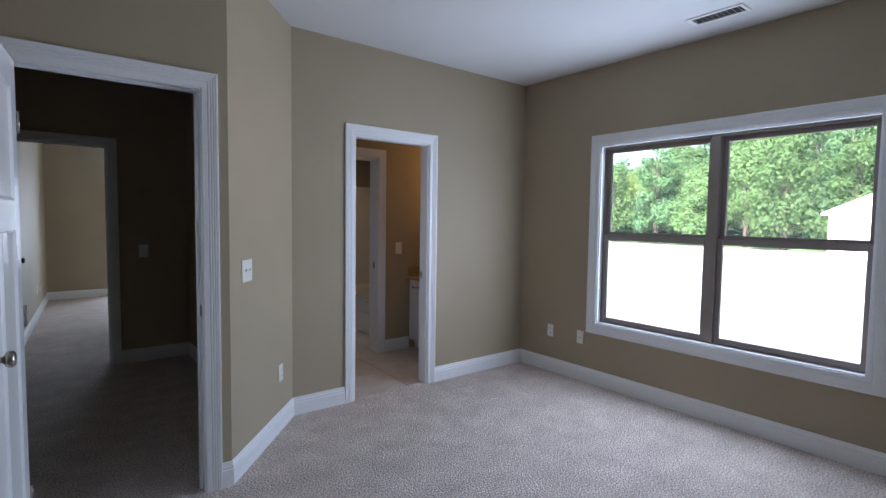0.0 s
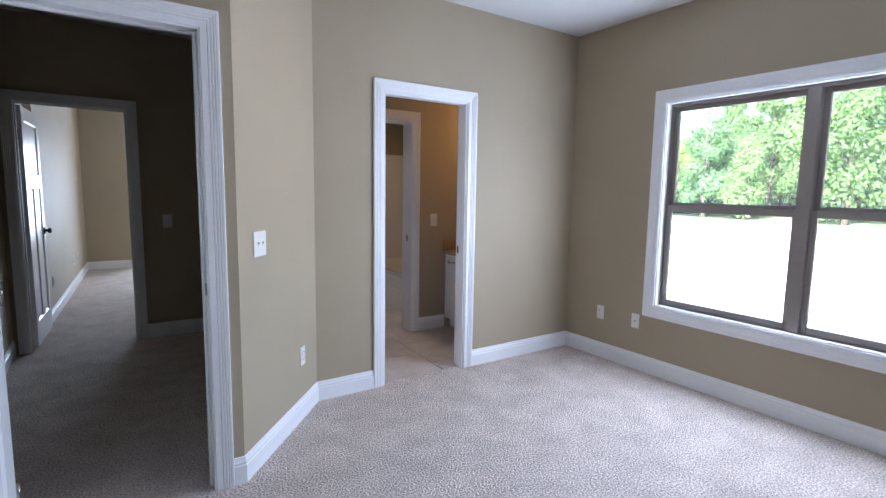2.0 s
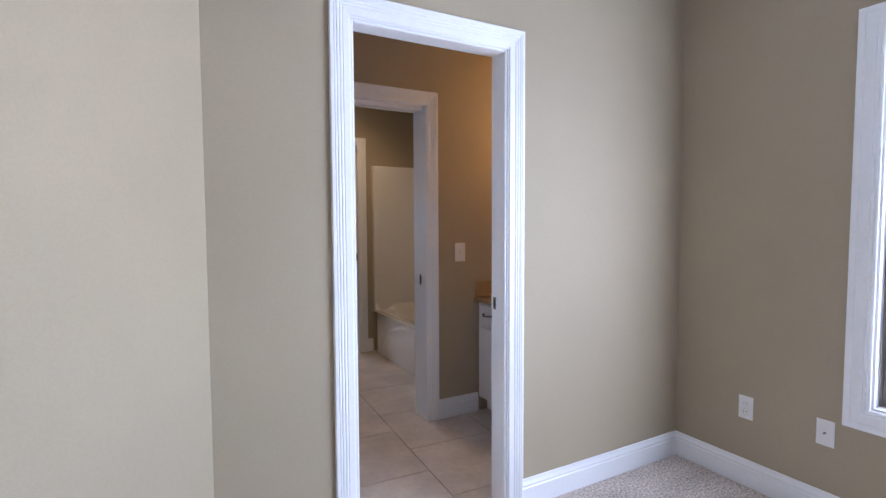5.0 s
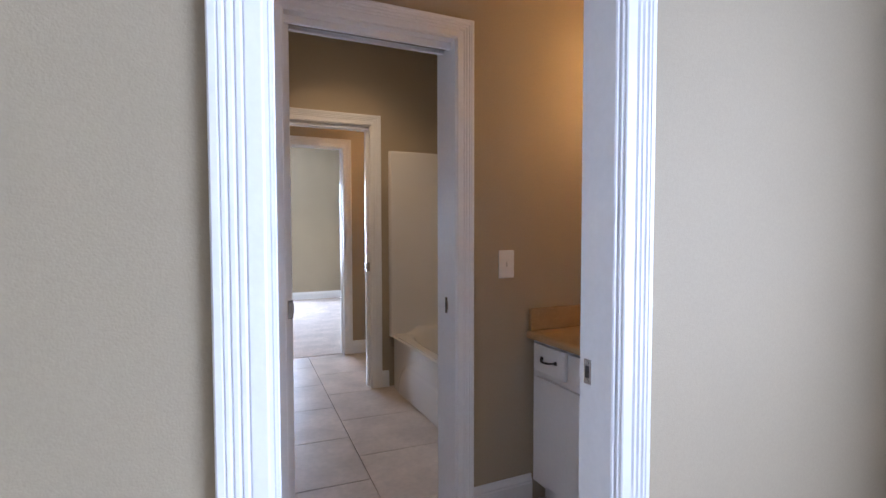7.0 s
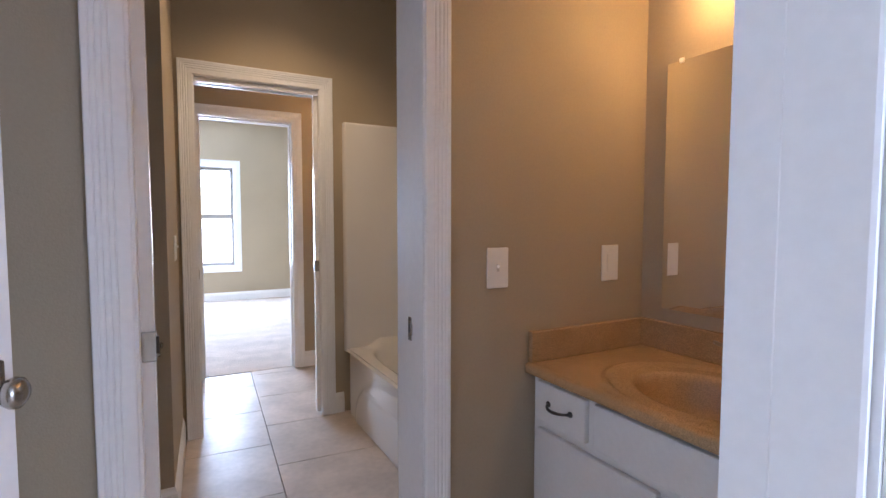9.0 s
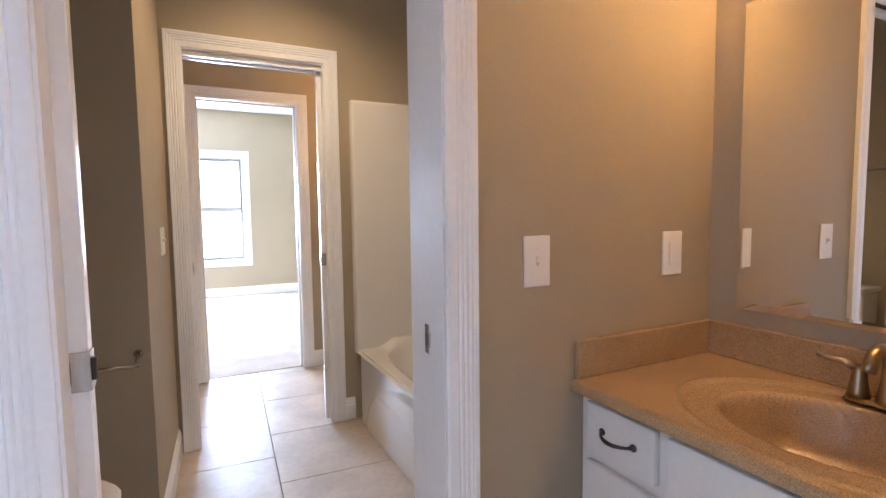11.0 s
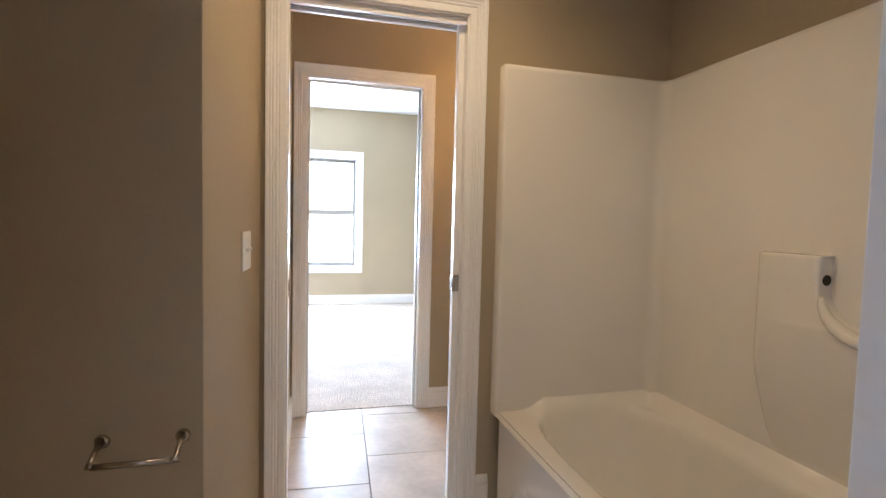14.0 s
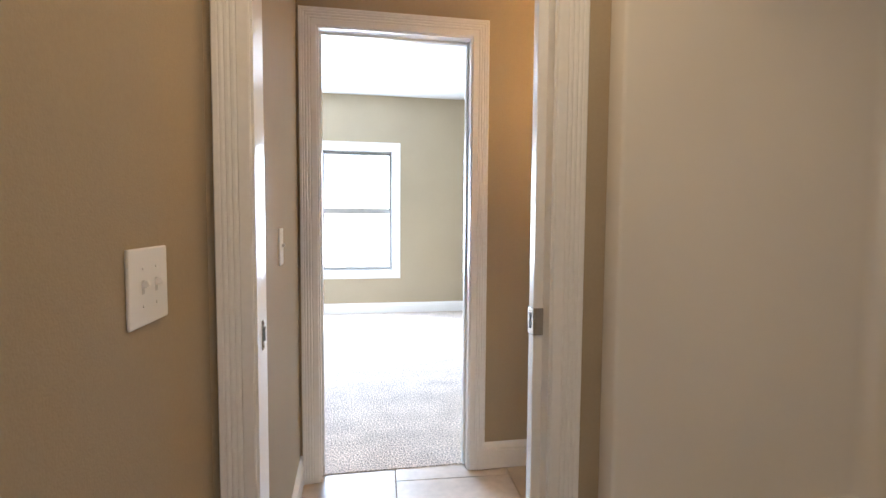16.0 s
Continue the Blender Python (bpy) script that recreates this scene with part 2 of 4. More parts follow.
NEARC, FARC = Vector((0.58, Y0)), Vector((1.19, Y1))
structure("wall_bedroom_angled", slanted(NEARC, FARC, 0.115), WALL, "angled taupe painted drywall wall beside the doorway", "wall")
wall_y("wall_bedroom_bath", 1.19, XW, Y1, Y1 + TH, [(*D1, 0, TOP)])
wall_x("wall_window", XW, 3.72, NEAR, Y1 + TH, [WIN])
wall_x("wall_bedroom_left", LEFT - TH, LEFT, NEAR, YH)
wall_y("wall_bedroom_back", LEFT, XW, NEAR - TH, NEAR)
wall_x("wall_vanity_mirror", XM, 3.72, Y1 + TH, Y2)
wall_x("wall_vanity_left", 0.95, 1.065, 3.19, YH + TH)
# the opening in this wall is added, to carry the displaced bathroom door
wall_x("wall_vanity_closet", 1.285, 1.40, Y1 + TH, Y2, [(3.50, 4.19, 0, TOP)])
wall_y("wall_vanity_tub", 1.065, 3.72, Y2, Y2 + T2, [(*D2, 0, TOP)])
wall_x("wall_tub_back", XB, 3.83, Y2 + T2, Y3)
wall_y("wall_toilet_niche", 1.065, XL, YH, YH + TH)
structure("wall_tub_left", slanted(Vector((XL + 0.0004, YH + 0.006)), Vector((XLF, Y3)), TH), WALL, "taupe painted drywall wall", "wall")
wall_y("wall_tub_far", XL - TH, 3.75, Y3, Y3 + TH, [(*D3, 0, TOP)])
wall_x("wall_far_vanity_left", XN - TH, XN, Y3 + TH, Y4)
wall_x("wall_far_vanity_right", XM + 0.06, 3.75, Y3 + TH, Y4)
wall_y("wall_far_bedroom_near", 0.95, 3.75, Y4, Y4 + TH, [(*D4, 0, TOP)])
wall_x("wall_far_bedroom_right", XT + 0.1, 3.85, Y4 + TH, YF)
wall_y("wall_far_bedroom_window", -0.62, 3.85, YF, YF + 0.15, [WIN2])
wall_x("wall_far_bedroom_left", -0.62, -0.505, YH + TH, 6.2)
SIDE0, SIDE1 = Vector((-0.445, 6.2)), Vector((-0.159, YF))
structure("wall_far_bedroom_side", slanted(SIDE0, SIDE1, 0.16), WALL, "taupe painted drywall wall", "wall")
wall_y("wall_far_bedroom_closet", -0.43, 0.72, 10.2, 10.315)
wall_x("wall_far_bedroom_closet_side", 0.605, 0.72, 10.315, YF)
wall_x("wall_far_bedroom_entry", 0.95, 1.065, YH + TH, Y4)
wall_y("wall_hall_end", LEFT, 0.95, YH, YH + TH, [(*DH, 0, TOP)])
wall_x("wall_hall_left", -0.715, -0.60, 3.4, YH)

structure("ceiling", box(bmesh.new(), LEFT - 0.2, 3.8, NEAR - 0.2, 11.6, HIGH, HIGH + 0.12), CEILING, "white painted textured drywall ceiling", "ceiling")
bm = bmesh.new()
box(bm, LEFT, XW, NEAR, 3.225, -0.12, 0.0)
box(bm, LEFT, 0.95, 3.225, 7.35, -0.12, 0.0)
box(bm, -0.6, 3.73, 7.35, YF + 0.1, -0.12, 0.0)
structure("floor", bm, CARPET, "beige looped pile wall-to-wall carpet", "carpet floor")
structure("floor_tile_bed", box(bmesh.new(), 0.951, XT, 3.226, 7.349, -0.12, -0.014), GROUT, "dark tan grout bed under floor tiles", "tile floor")
structure("ground", box(bmesh.new(), -400, 600, -500, 600, -1.6, -1.1), GROUND, "sunlit pale gravel and dirt yard", "ground")
# foundation closes the gap under the floors
structure("foundation", box(bmesh.new(), LEFT - 0.115, 3.75, NEAR - 0.115, 11.5, -1.11, -0.121), GROUT, "concrete slab foundation", "foundation")
structure("roof", box(bmesh.new(), LEFT - 0.6, 4.2, NEAR - 0.6, 11.9, HIGH + 0.125, HIGH + 0.3), ROOF, "grey shingled roof deck", "roof")

CASING = ((-0.008, 0.0032), (-0.0074, 0.0082), (-0.004, 0.0100), (0.018, 0.0112), (0.0205, 0.0088), (0.0245, 0.0128), (0.0300, 0.0132), (0.0325, 0.0104),
          (0.0365, 0.0144), (0.0420, 0.0148), (0.0445, 0.0118), (0.0485, 0.0160), (0.0530, 0.0164), (0.0550, 0.0140), (0.0575, 0.0168), (0.0665, 0.0172), (0.0690, 0.0152), (0.0692, 0.0))
WINDOW_CASING = ((-0.002, 0.002), (-0.001, 0.009), (0.007, 0.0112), (0.010, 0.0090), (0.013, 0.0122), (0.020, 0.0126), (0.023, 0.0104), (0.027, 0.0140),
                 (0.060, 0.0152), (0.063, 0.0140), (0.066, 0.0164), (0.086, 0.0170), (0.089, 0.0150), (0.0895, 0.0))


def casing(name, m, a, b, top, bottom=None, label="white painted fluted door casing", profile=CASING):
    """Mitred moulding round an opening, from a to b along the wall m; closed below where bottom is given."""
    bm = bmesh.new()
    rows = []
    for w, d in profile:
        if bottom is None:
            pts = ((a - w, 0), (a - w, top + w), (b + w, top + w), (b + w, 0))
        else:
            pts = ((a - w, bottom - w), (a - w, top + w), (b + w, top + w), (b + w, bottom - w))
        rows.append([bm.verts.new(m @ Vector((x, -d, z))) for x, z in pts])
    n = 3 if bottom is None else 4
    for r, s in zip(rows, rows[1:]):
        for i in range(n):
            bm.faces.new((r[i], r[(i + 1) % 4], s[(i + 1) % 4], s[i]))
    return structure(name, bm, TRIM, label, "trim")


def jamb(name, a, b, y0, y1, top=TOP, stop=True, half=0.015):
    """The lining of a door opening, with a stop bead."""
    bm = bmesh.new()
    t = 0.014
    box(bm, a - 0.001, a + t, y0 - 0.003, y1 + 0.003, 0, top)
    box(bm, b - t, b + 0.001, y0 - 0.003, y1 + 0.003, 0, top)
    box(bm, a + t, b - t, y0 - 0.003, y1 + 0.003, top - t, top + 0.001)
    if stop:
        c = stop
        for q in ((a + t, a + t + 0.011), (b - t - 0.011, b - t)):
            soft_box(q[0], q[1], c - half, c + half, 0, top - t, 0.003, 1, bm)
        soft_box(a + t + 0.011, b - t - 0.011, c - half, c + half, top - t - 0.011, top - t, 0.003, 1, bm)
    return structure(name, bm, TRIM, "white painted door jamb", "trim")


BASE = ((0.0, 0.0), (0.014, 0.0), (0.014, 0.088), (0.010, 0.094), (0.012, 0.102), (0.006, 0.116), (0.004, 0.128), (0.0, 0.130))


def baseboard(name, points):
    """A moulded skirting along points, on their right-hand side's wall (the room lies to the left)."""
    bm = bmesh.new()
    pts = [Vector(p) for p in points]
    rows = []
    for i, p in enumerate(pts):
        d0 = (p - pts[i - 1]).normalized() if i else None
        d1 = (pts[i + 1] - p).normalized() if i + 1 < len(pts) else None
        n0 = Vector((-d0.y, d0.x)) if d0 else None
        n1 = Vector((-d1.y, d1.x)) if d1 else None
        n = (n0 + n1) / (1 + n0.dot(n1)) if n0 and n1 else (n0 or n1)
        rows.append([bm.verts.new((p.x + n.x * d, p.y + n.y * d, z)) for d, z in BASE])
    for r, s in zip(rows, rows[1:]):
        for i in range(len(BASE) - 1):
            bm.faces.new((r[i], s[i], s[i + 1], r[i + 1]))
    bm.faces.new(rows[0]), bm.faces.new(rows[-1][::-1])
    return structure(name, bm, TRIM, "white painted moulded baseboard", "baseboard")


C = 0.070
for n, (y, d) in enumerate(((Y0, D0), (Y1, D1), (Y2, D2), (Y3, D3), (Y4, D4), (YH, DH))):
    casing("door_casing_%d" % (n + 1), along(0, y, 1, 0), *d, TOP)
for n, (y, d) in enumerate(((Y1 + TH, D1), (Y2 + T2, D2), (Y3 + TH, D3))):
    casing("door_casing_%d" % (n + 7), along(0, y, -1, 0), -d[1], -d[0], TOP)
jamb("door_jamb_1", *D0, Y0, Y0 + TH, stop=Y0 + 0.06)
jamb("door_jamb_2", *D1, Y1, Y1 + TH, stop=Y1 + 0.037, half=0.034)
jamb("door_jamb_3", *D2, Y2, Y2 + T2, stop=0)
jamb("door_jamb_4", *D3, Y3, Y3 + TH, stop=0)
jamb("door_jamb_5", *D4, Y4, Y4 + TH, stop=Y4 + 0.065)
jamb("door_jamb_6", *DH, YH, YH + TH, stop=YH + 0.05)
baseboard("baseboard_1", [(XW, NEAR), (XW, Y1), (D1[1] + C, Y1)])
baseboard("baseboard_2", [(D1[0] - C, Y1), tuple(FARC), tuple(NEARC), (D0[1] + C, Y0)])
baseboard("baseboard_3", [(D0[0] - C, Y0), (LEFT, Y0), (LEFT, NEAR)])
baseboard("baseboard_4", [(2.935, Y2), (D2[1] + C, Y2)])
baseboard("baseboard_5", [(D2[0] - C, Y2), (1.40, Y2)])
baseboard("baseboard_13", [(1.40, 3.43), (1.40, Y1 + TH), (D1[0] - C, Y1 + TH)])
# casing and lining of the added opening
casing("door_casing_10", along(1.40, 0, 0, 1), 3.50, 4.19, TOP)
bm = bmesh.new()
box(bm, 1.282, 1.403, 3.499, 3.514, 0, TOP)
box(bm, 1.282, 1.403, 4.176, 4.191, 0, TOP)
box(bm, 1.282, 1.403, 3.514, 4.176, TOP - 0.014, TOP + 0.001)
structure("door_jamb_7", bm, TRIM, "white painted jamb of an added side opening", "trim")
baseboard("baseboard_6", [(2.884, Y3), (D3[1] + C, Y3)])
baseboard("baseboard_7", [(XLF, Y3), (XL, YH), (1.065, YH), (1.065, Y2 + T2), (D2[0] - C, Y2 + T2)])
baseboard("baseboard_8", [(XM + 0.06, Y4), (D4[1] + C, Y4)])
baseboard("baseboard_9", [(D4[0] - C, Y4), (XN, Y4), (XN, Y3 + TH)])
baseboard("baseboard_10", [(XT + 0.1, Y4 + TH), (XT + 0.1, YF), (0.72, YF), (0.72, 10.2), tuple(SIDE0 + (SIDE1 - SIDE0) * 4.0 / 5.16), tuple(SIDE0)])
baseboard("baseboard_11", [(0.95, 3.4), (0.95, YH), (DH[1] + C, YH)])
baseboard("baseboard_12", [(-0.60, YH), (-0.60, 3.4)])

# ---- windows ----


def window(name, m, a, b, lo, hi, label, vinyl):
    """A pair of double-hung sashes joined by a mullion, in an opening; m runs along the wall, -y into the room."""
    win = thing(name, m, label, "window", kind="structure")
    mid, mw = (a + b) / 2, 0.034
    depth0, depth1 = 0.045, 0.125
    bm = bmesh.new()
    for x0, x1, z0, z1 in ((a, a + 0.017, lo, hi), (b - 0.017, b, lo, hi), (a + 0.017, b - 0.017, lo, lo + 0.017), (a + 0.017, b - 0.017, hi - 0.03, hi)):
        soft_box(x0, x1, depth0, depth1, z0, z1, 0.003, 1, bm)
    part("window_frame", bm, vinyl, win, "vinyl window frame")
    part("mullion", soft_box(mid - mw, mid + mw, depth0 - 0.012, depth1, lo + 0.017, hi - 0.03, 0.004, 2), vinyl, win)
    ml = (lo + hi) / 2 + 0.02
    for x0, x1 in ((a + 0.017, mid - mw), (mid + mw, b - 0.017)):
        for z0, z1, d, nm, rb, rt in ((lo + 0.017, ml - 0.010, 0.058, "lower_sash", 0.040, 0.046), (ml - 0.032, hi - 0.03, 0.090, "upper_sash", 0.045, 0.034)):
            s = 0.032
            bm = bmesh.new()
            soft_box(x0, x0 + s, d, d + 0.03, z0, z1, 0.004, 2, bm)
            soft_box(x1 - s, x1, d, d + 0.03, z0, z1, 0.004, 2, bm)
            soft_box(x0 + s, x1 - s, d + 0.001, d + 0.029, z0, z0 + rb, 0.004, 2, bm)
            soft_box(x0 + s, x1 - s, d + 0.001, d + 0.029, z1 - rt, z1, 0.004, 2, bm)
            sash = part(nm, bm, vinyl, win)
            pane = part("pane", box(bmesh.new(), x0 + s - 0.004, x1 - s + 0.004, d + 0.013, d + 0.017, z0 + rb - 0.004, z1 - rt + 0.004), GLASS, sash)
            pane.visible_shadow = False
            if nm == "lower_sash":
                for fx in (0.25, 0.75):
                    lx = x0 + (x1 - x0) * fx
                    bm = soft_box(lx - 0.03, lx + 0.03, d + 0.002, d + 0.026, z1, z1 + 0.008, 0.003, 2)
                    tube([(lx - 0.005, d + 0.012, z1 + 0.010), (lx + 0.028, d + 0.004, z1 + 0.013)], 0.005, 8, bm)
                    part("sash_lock", bm, vinyl, sash)
    bm = bmesh.new()
    e = 0.012
    box(bm, a - 0.001, a + e, -0.001, depth0 + 0.004, lo, hi)
    box(bm, b - e, b + 0.001, -0.001, depth0 + 0.004, lo, hi)
    box(bm, a + e, b - e, -0.001, depth0 + 0.004, lo - 0.001, lo + e)
    box(bm, a + e, b - e, -0.001, depth0 + 0.004, hi - e, hi + 0.001)
    part("window_liner", bm, TRIM, win, "white painted jamb extension")
    return win


# the wall's x axis runs so that the room is on its -y side
window("window_1", along(XW, 0, 0, -1), -WIN[1], -WIN[0], WIN[2], WIN[3], "double taupe vinyl double-hung window looking on the yard", VINYL)
casing("window_casing_1", along(XW, 0, 0, -1), -WIN[1], -WIN[0], WIN[3], WIN[2], "white painted window casing", WINDOW_CASING)
window("window_2", along(0, YF, 1, 0), *WIN2, "double pale vinyl double-hung window in the far bedroom", VINYL_GLARE)
casing("window_casing_2", along(0, YF, 1, 0), WIN2[0], WIN2[1], WIN2[3], WIN2[2], "white painted window casing", WINDOW_CASING)

# ---- doors ----


def knob_set(parent, x, z, thick, mat, name="door_knob"):
    """Roses, necks and knobs on both faces of a door leaf, with the latch plate on its edge."""
    for s in (-1, 1):
        turn = Matrix.Translation((x, s * thick / 2, z)) @ Matrix.Rotation(radians(90 if s < 0 else -90), 4, "X")
        k = part(name, lathe([(0.012, 0.008), (0.010, 0.018), (0.012, 0.026), (0.023, 0.031), (0.027, 0.040), (0.026, 0.049), (0.018, 0.056), (0.006, 0.058)], 24, turn), mat, parent, "rounded metal knob")
        part("rose", lathe([(0.033, 0.0), (0.033, 0.004), (0.028, 0.009), (0.014, 0.010)], 24, turn), mat, k)


def door(name, m, w, h, label, mat_knob, mirror=1):
    """A three-panel leaf hinged on the z axis, running along +x; one panel above and two tall ones below."""
    d = thing(name, m, label, "door", kind="structure")
    t, st = 0.035, 0.105
    z0 = 0.012
    cross = h - 0.62
    def bar(nm, x0, x1, za, zb):
        part(nm, soft_box(x0, x1, -t / 2, t / 2, za, zb, 0.002, 1), DOOR, d)
    bar("stile", 0, st, z0, h)
    bar("stile", w - st, w, z0, h)
    bar("rail", st, w - st, h - 0.115, h)
    bar("rail", st, w - st, cross - 0.06, cross + 0.06)
    bar("rail", st, w - st, z0, 0.22)
    bar("centre_stile", w / 2 - 0.05, w / 2 + 0.05, 0.22, cross - 0.06)
    def panel(x0, x1, za, zb):
        bm = bmesh.new()
        # sloped sticking round a recessed flat panel, on both faces
        for s in (-1, 1):
            rows = []
            for inset, y in ((0, t / 2 - 0.0015), (0.004, t / 2 - 0.003), (0.012, t / 2 - 0.009)):
                rows.append([bm.verts.new((x, s * y, z)) for x, z in ((x0 + inset, za + inset), (x1 - inset, za + inset), (x1 - inset, zb - inset), (x0 + inset, zb - inset))])
            for r, q in zip(rows, rows[1:]):
                for i in range(4):
                    bm.faces.new((r[i], r[(i + 1) % 4], q[(i + 1) % 4], q[i]))
            bm.faces.new(rows[-1])
        part("panel", bm, DOOR, d)
    panel(st, w - st, cross + 0.06, h - 0.115)
    panel(st, w / 2 - 0.05, 0.22, cross - 0.06)
    panel(w / 2 + 0.05, w - st, 0.22, cross - 0.06)
    knob_set(d, w - 0.062, 0.965, t, mat_knob)
    part("latch_plate", soft_box(w, w + 0.0015, -0.012, 0.012, 0.935, 0.995, 0.0006, 1), mat_knob, d)
    for hz in (0.22, 1.0, 1.8):
        bm = tube([(-0.004, mirror * (t / 2 + 0.005), hz - 0.045), (-0.004, mirror * (t / 2 + 0.005), hz + 0.045)], 0.006, 10)
        box(bm, -0.0022, -0.0005, t / 2 - 0.008, t / 2 + 0.002, hz - 0.044, hz + 0.044)
        part("hinge", bm, mat_knob, d)
    return d


door("door_1", pose(-0.262, Y0 - 0.012, 0, 0, 0, -95), 0.685, 2.04, "white three-panel door standing open into the bedroom", NICKEL)
# the bathroom doorway's own leaf, hung from the added opening instead
leaf = door("door_2", pose(1.414, 3.53, 0, 0, 0, 69), 0.672, 2.04, "white three-panel bathroom door standing ajar in the vanity room, off its own jamb", NICKEL)
part("thumb_turn", soft_box(0.600, 0.612, -0.046, -0.034, 0.975, 1.022, 0.004, 2), NICKEL, leaf)
door("door_3", pose(-0.466, YH + TH + 0.012, 0, 0, 0, 86.5), 0.71, 2.04, "white three-panel door with black knob, open to the far bedroom", BLACK)


def strike(name, m, w=0.026, h=0.057, mat=NICKEL):
    """A strike plate let into a jamb, with its hole and screws; m has its -y coming out of the jamb."""
    s = thing(name, m, "satin nickel strike plate set in a white jamb", "strike plate")
    bm = soft_box(-w / 2, w / 2, -0.0025, 0.001, -h / 2, h / 2, 0.001, 1)
    soft_box(w / 2 - 0.001, w / 2 + 0.010, -0.005, -0.0015, -h / 4, h / 4, 0.001, 1, bm)
    part("plate", bm, mat, s)
    part("latch_hole", box(bmesh.new(), -0.007, 0.005, -0.0032, -0.001, -0.014, 0.014), SLOT, s)
    for z in (-h / 2 + 0.008, h / 2 - 0.008):
        part("screw", lathe([(0.004, 0), (0.004, 0.0012), (0.002, 0.0016)], 10, pose(0, -0.0025, z, 90)), mat, s)
    return s


strike("strike_plate", Matrix.Translation((D1[1] - 0.014, Y1 + 0.090, 0.94)) @ pose(0, 0, 0, 0, 0, -90))
strike("strike_plate", Matrix.Translation((D0[1] - 0.014, Y0 + 0.022, 0.945)) @ pose(0, 0, 0, 0, 0, -90))
strike("strike_plate", Matrix.Translation((D2[1] - 0.014, Y2 + 0.085, 0.93)) @ pose(0, 0, 0, 0, 0, -90), 0.02, 0.07)
strike("strike_plate", Matrix.Translation((D3[0] + 0.014, Y3 + 0.058, 0.945)) @ pose(0, 0, 0, 0, 0, 90), 0.02, 0.07)
strike("strike_plate", Matrix.Translation((D4[1] - 0.014, Y4 + 0.095, 0.955)) @ pose(0, 0, 0, 0, 0, -90))


def jamb_hinge(m):
    """A hinge leaf with its knuckle, let into a jamb; m has its -y coming out of the jamb."""
    h = thing("door_hinge", m, "painted butt hinge on the white bathroom door jamb", "hinge", group="hinges of the bathroom doorway")
    part("leaf", soft_box(-0.016, 0.016, -0.002, 0.001, -0.044, 0.044, 0.0008, 1), GREY, h)
    part("knuckle", tube([(0.019, -0.005, -0.045), (0.019, -0.005, 0.045)], 0.006, 10), GREY, h)


for z in (0.26, 1.02, 1.78):
    jamb_hinge(Matrix.Translation((D1[0] + 0.014, Y1 + 0.095, z)) @ pose(0, 0, 0, 0, 0, 90))


def pocket_door(name, x0, x1, y, edge, label):
    """A flush leaf slid into its wall, its edge just proud of the jamb with the latch in it."""
    d = thing(name, pose(0, y, 0), label, "pocket door", kind="structure")
    part("leaf", soft_box(x0, x1, -0.0175, 0.0175, 0.012, TOP - 0.02, 0.002, 1), DOOR, d)
    s = 1 if edge > 0 else -1
    xe = x1 if s > 0 else x0
    bm = soft_box(xe - 0.055 * s if s > 0 else xe - 0.002, xe + 0.002 if s > 0 else xe + 0.055, -0.0205, 0.0205, 0.925, 0.995, 0.001, 1)
    part("latch_case", bm, NICKEL, d, "square satin nickel pocket latch")
    part("latch_hook", soft_box(xe - 0.003, xe + 0.005 * s + 0.003, -0.006, 0.006, 0.94, 0.98, 0.001, 1), SLOT, d)
    part("finger_pull", soft_box(xe - 0.038 * s - 0.011, xe - 0.038 * s + 0.011, -0.023, -0.020, 0.94, 0.98, 0.001, 1), SLOT, d)
    return d


# rails over the pocket openings
for a, b, y in ((*D2, Y2 + T2 / 2), (*D3, Y3 + TH / 2)):
    bm = bmesh.new()
    box(bm, a + 0.014, b - 0.014, y - 0.045, y - 0.026, TOP - 0.040, TOP - 0.0145)
    box(bm, a + 0.014, b - 0.014, y + 0.026, y + 0.045, TOP - 0.040, TOP - 0.0145)
    structure("pocket_door_header", bm, TRIM, "white split header of a pocket door", "trim")
    structure("pocket_door_track", box(bmesh.new(), a + 0.014, b - 0.014, y - 0.012, y + 0.012, TOP - 0.03, TOP - 0.0145), NICKEL, "metal track of a pocket door", "door track")

# ---- plates ----


def outlet(name, m, label="white duplex outlet plate on taupe wall"):
    o = thing(name, m, label, "outlet", group="outlets")
    part("plate", soft_box(-0.035, 0.035, -0.006, 0, -0.0575, 0.0575, 0.003, 2), PLASTIC, o)
    for z in (-0.02, 0.02):
        f = part("socket", soft_box(-0.017, 0.017, -0.008, -0.005, z - 0.014, z + 0.014, 0.004, 2), PLASTIC, o)
        part("slot", box(box(bmesh.new(), -0.008, -0.0055, -0.0084, -0.0075, z - 0.004, z + 0.005), 0.0055, 0.008, -0.0084, -0.0075, z - 0.004, z + 0.005), SLOT, f)
    part("screw", lathe([(0.003, 0), (0.003, 0.001), (0.001, 0.0014)], 8, pose(0, -0.006, 0, 90)), PLASTIC, o)
    return o


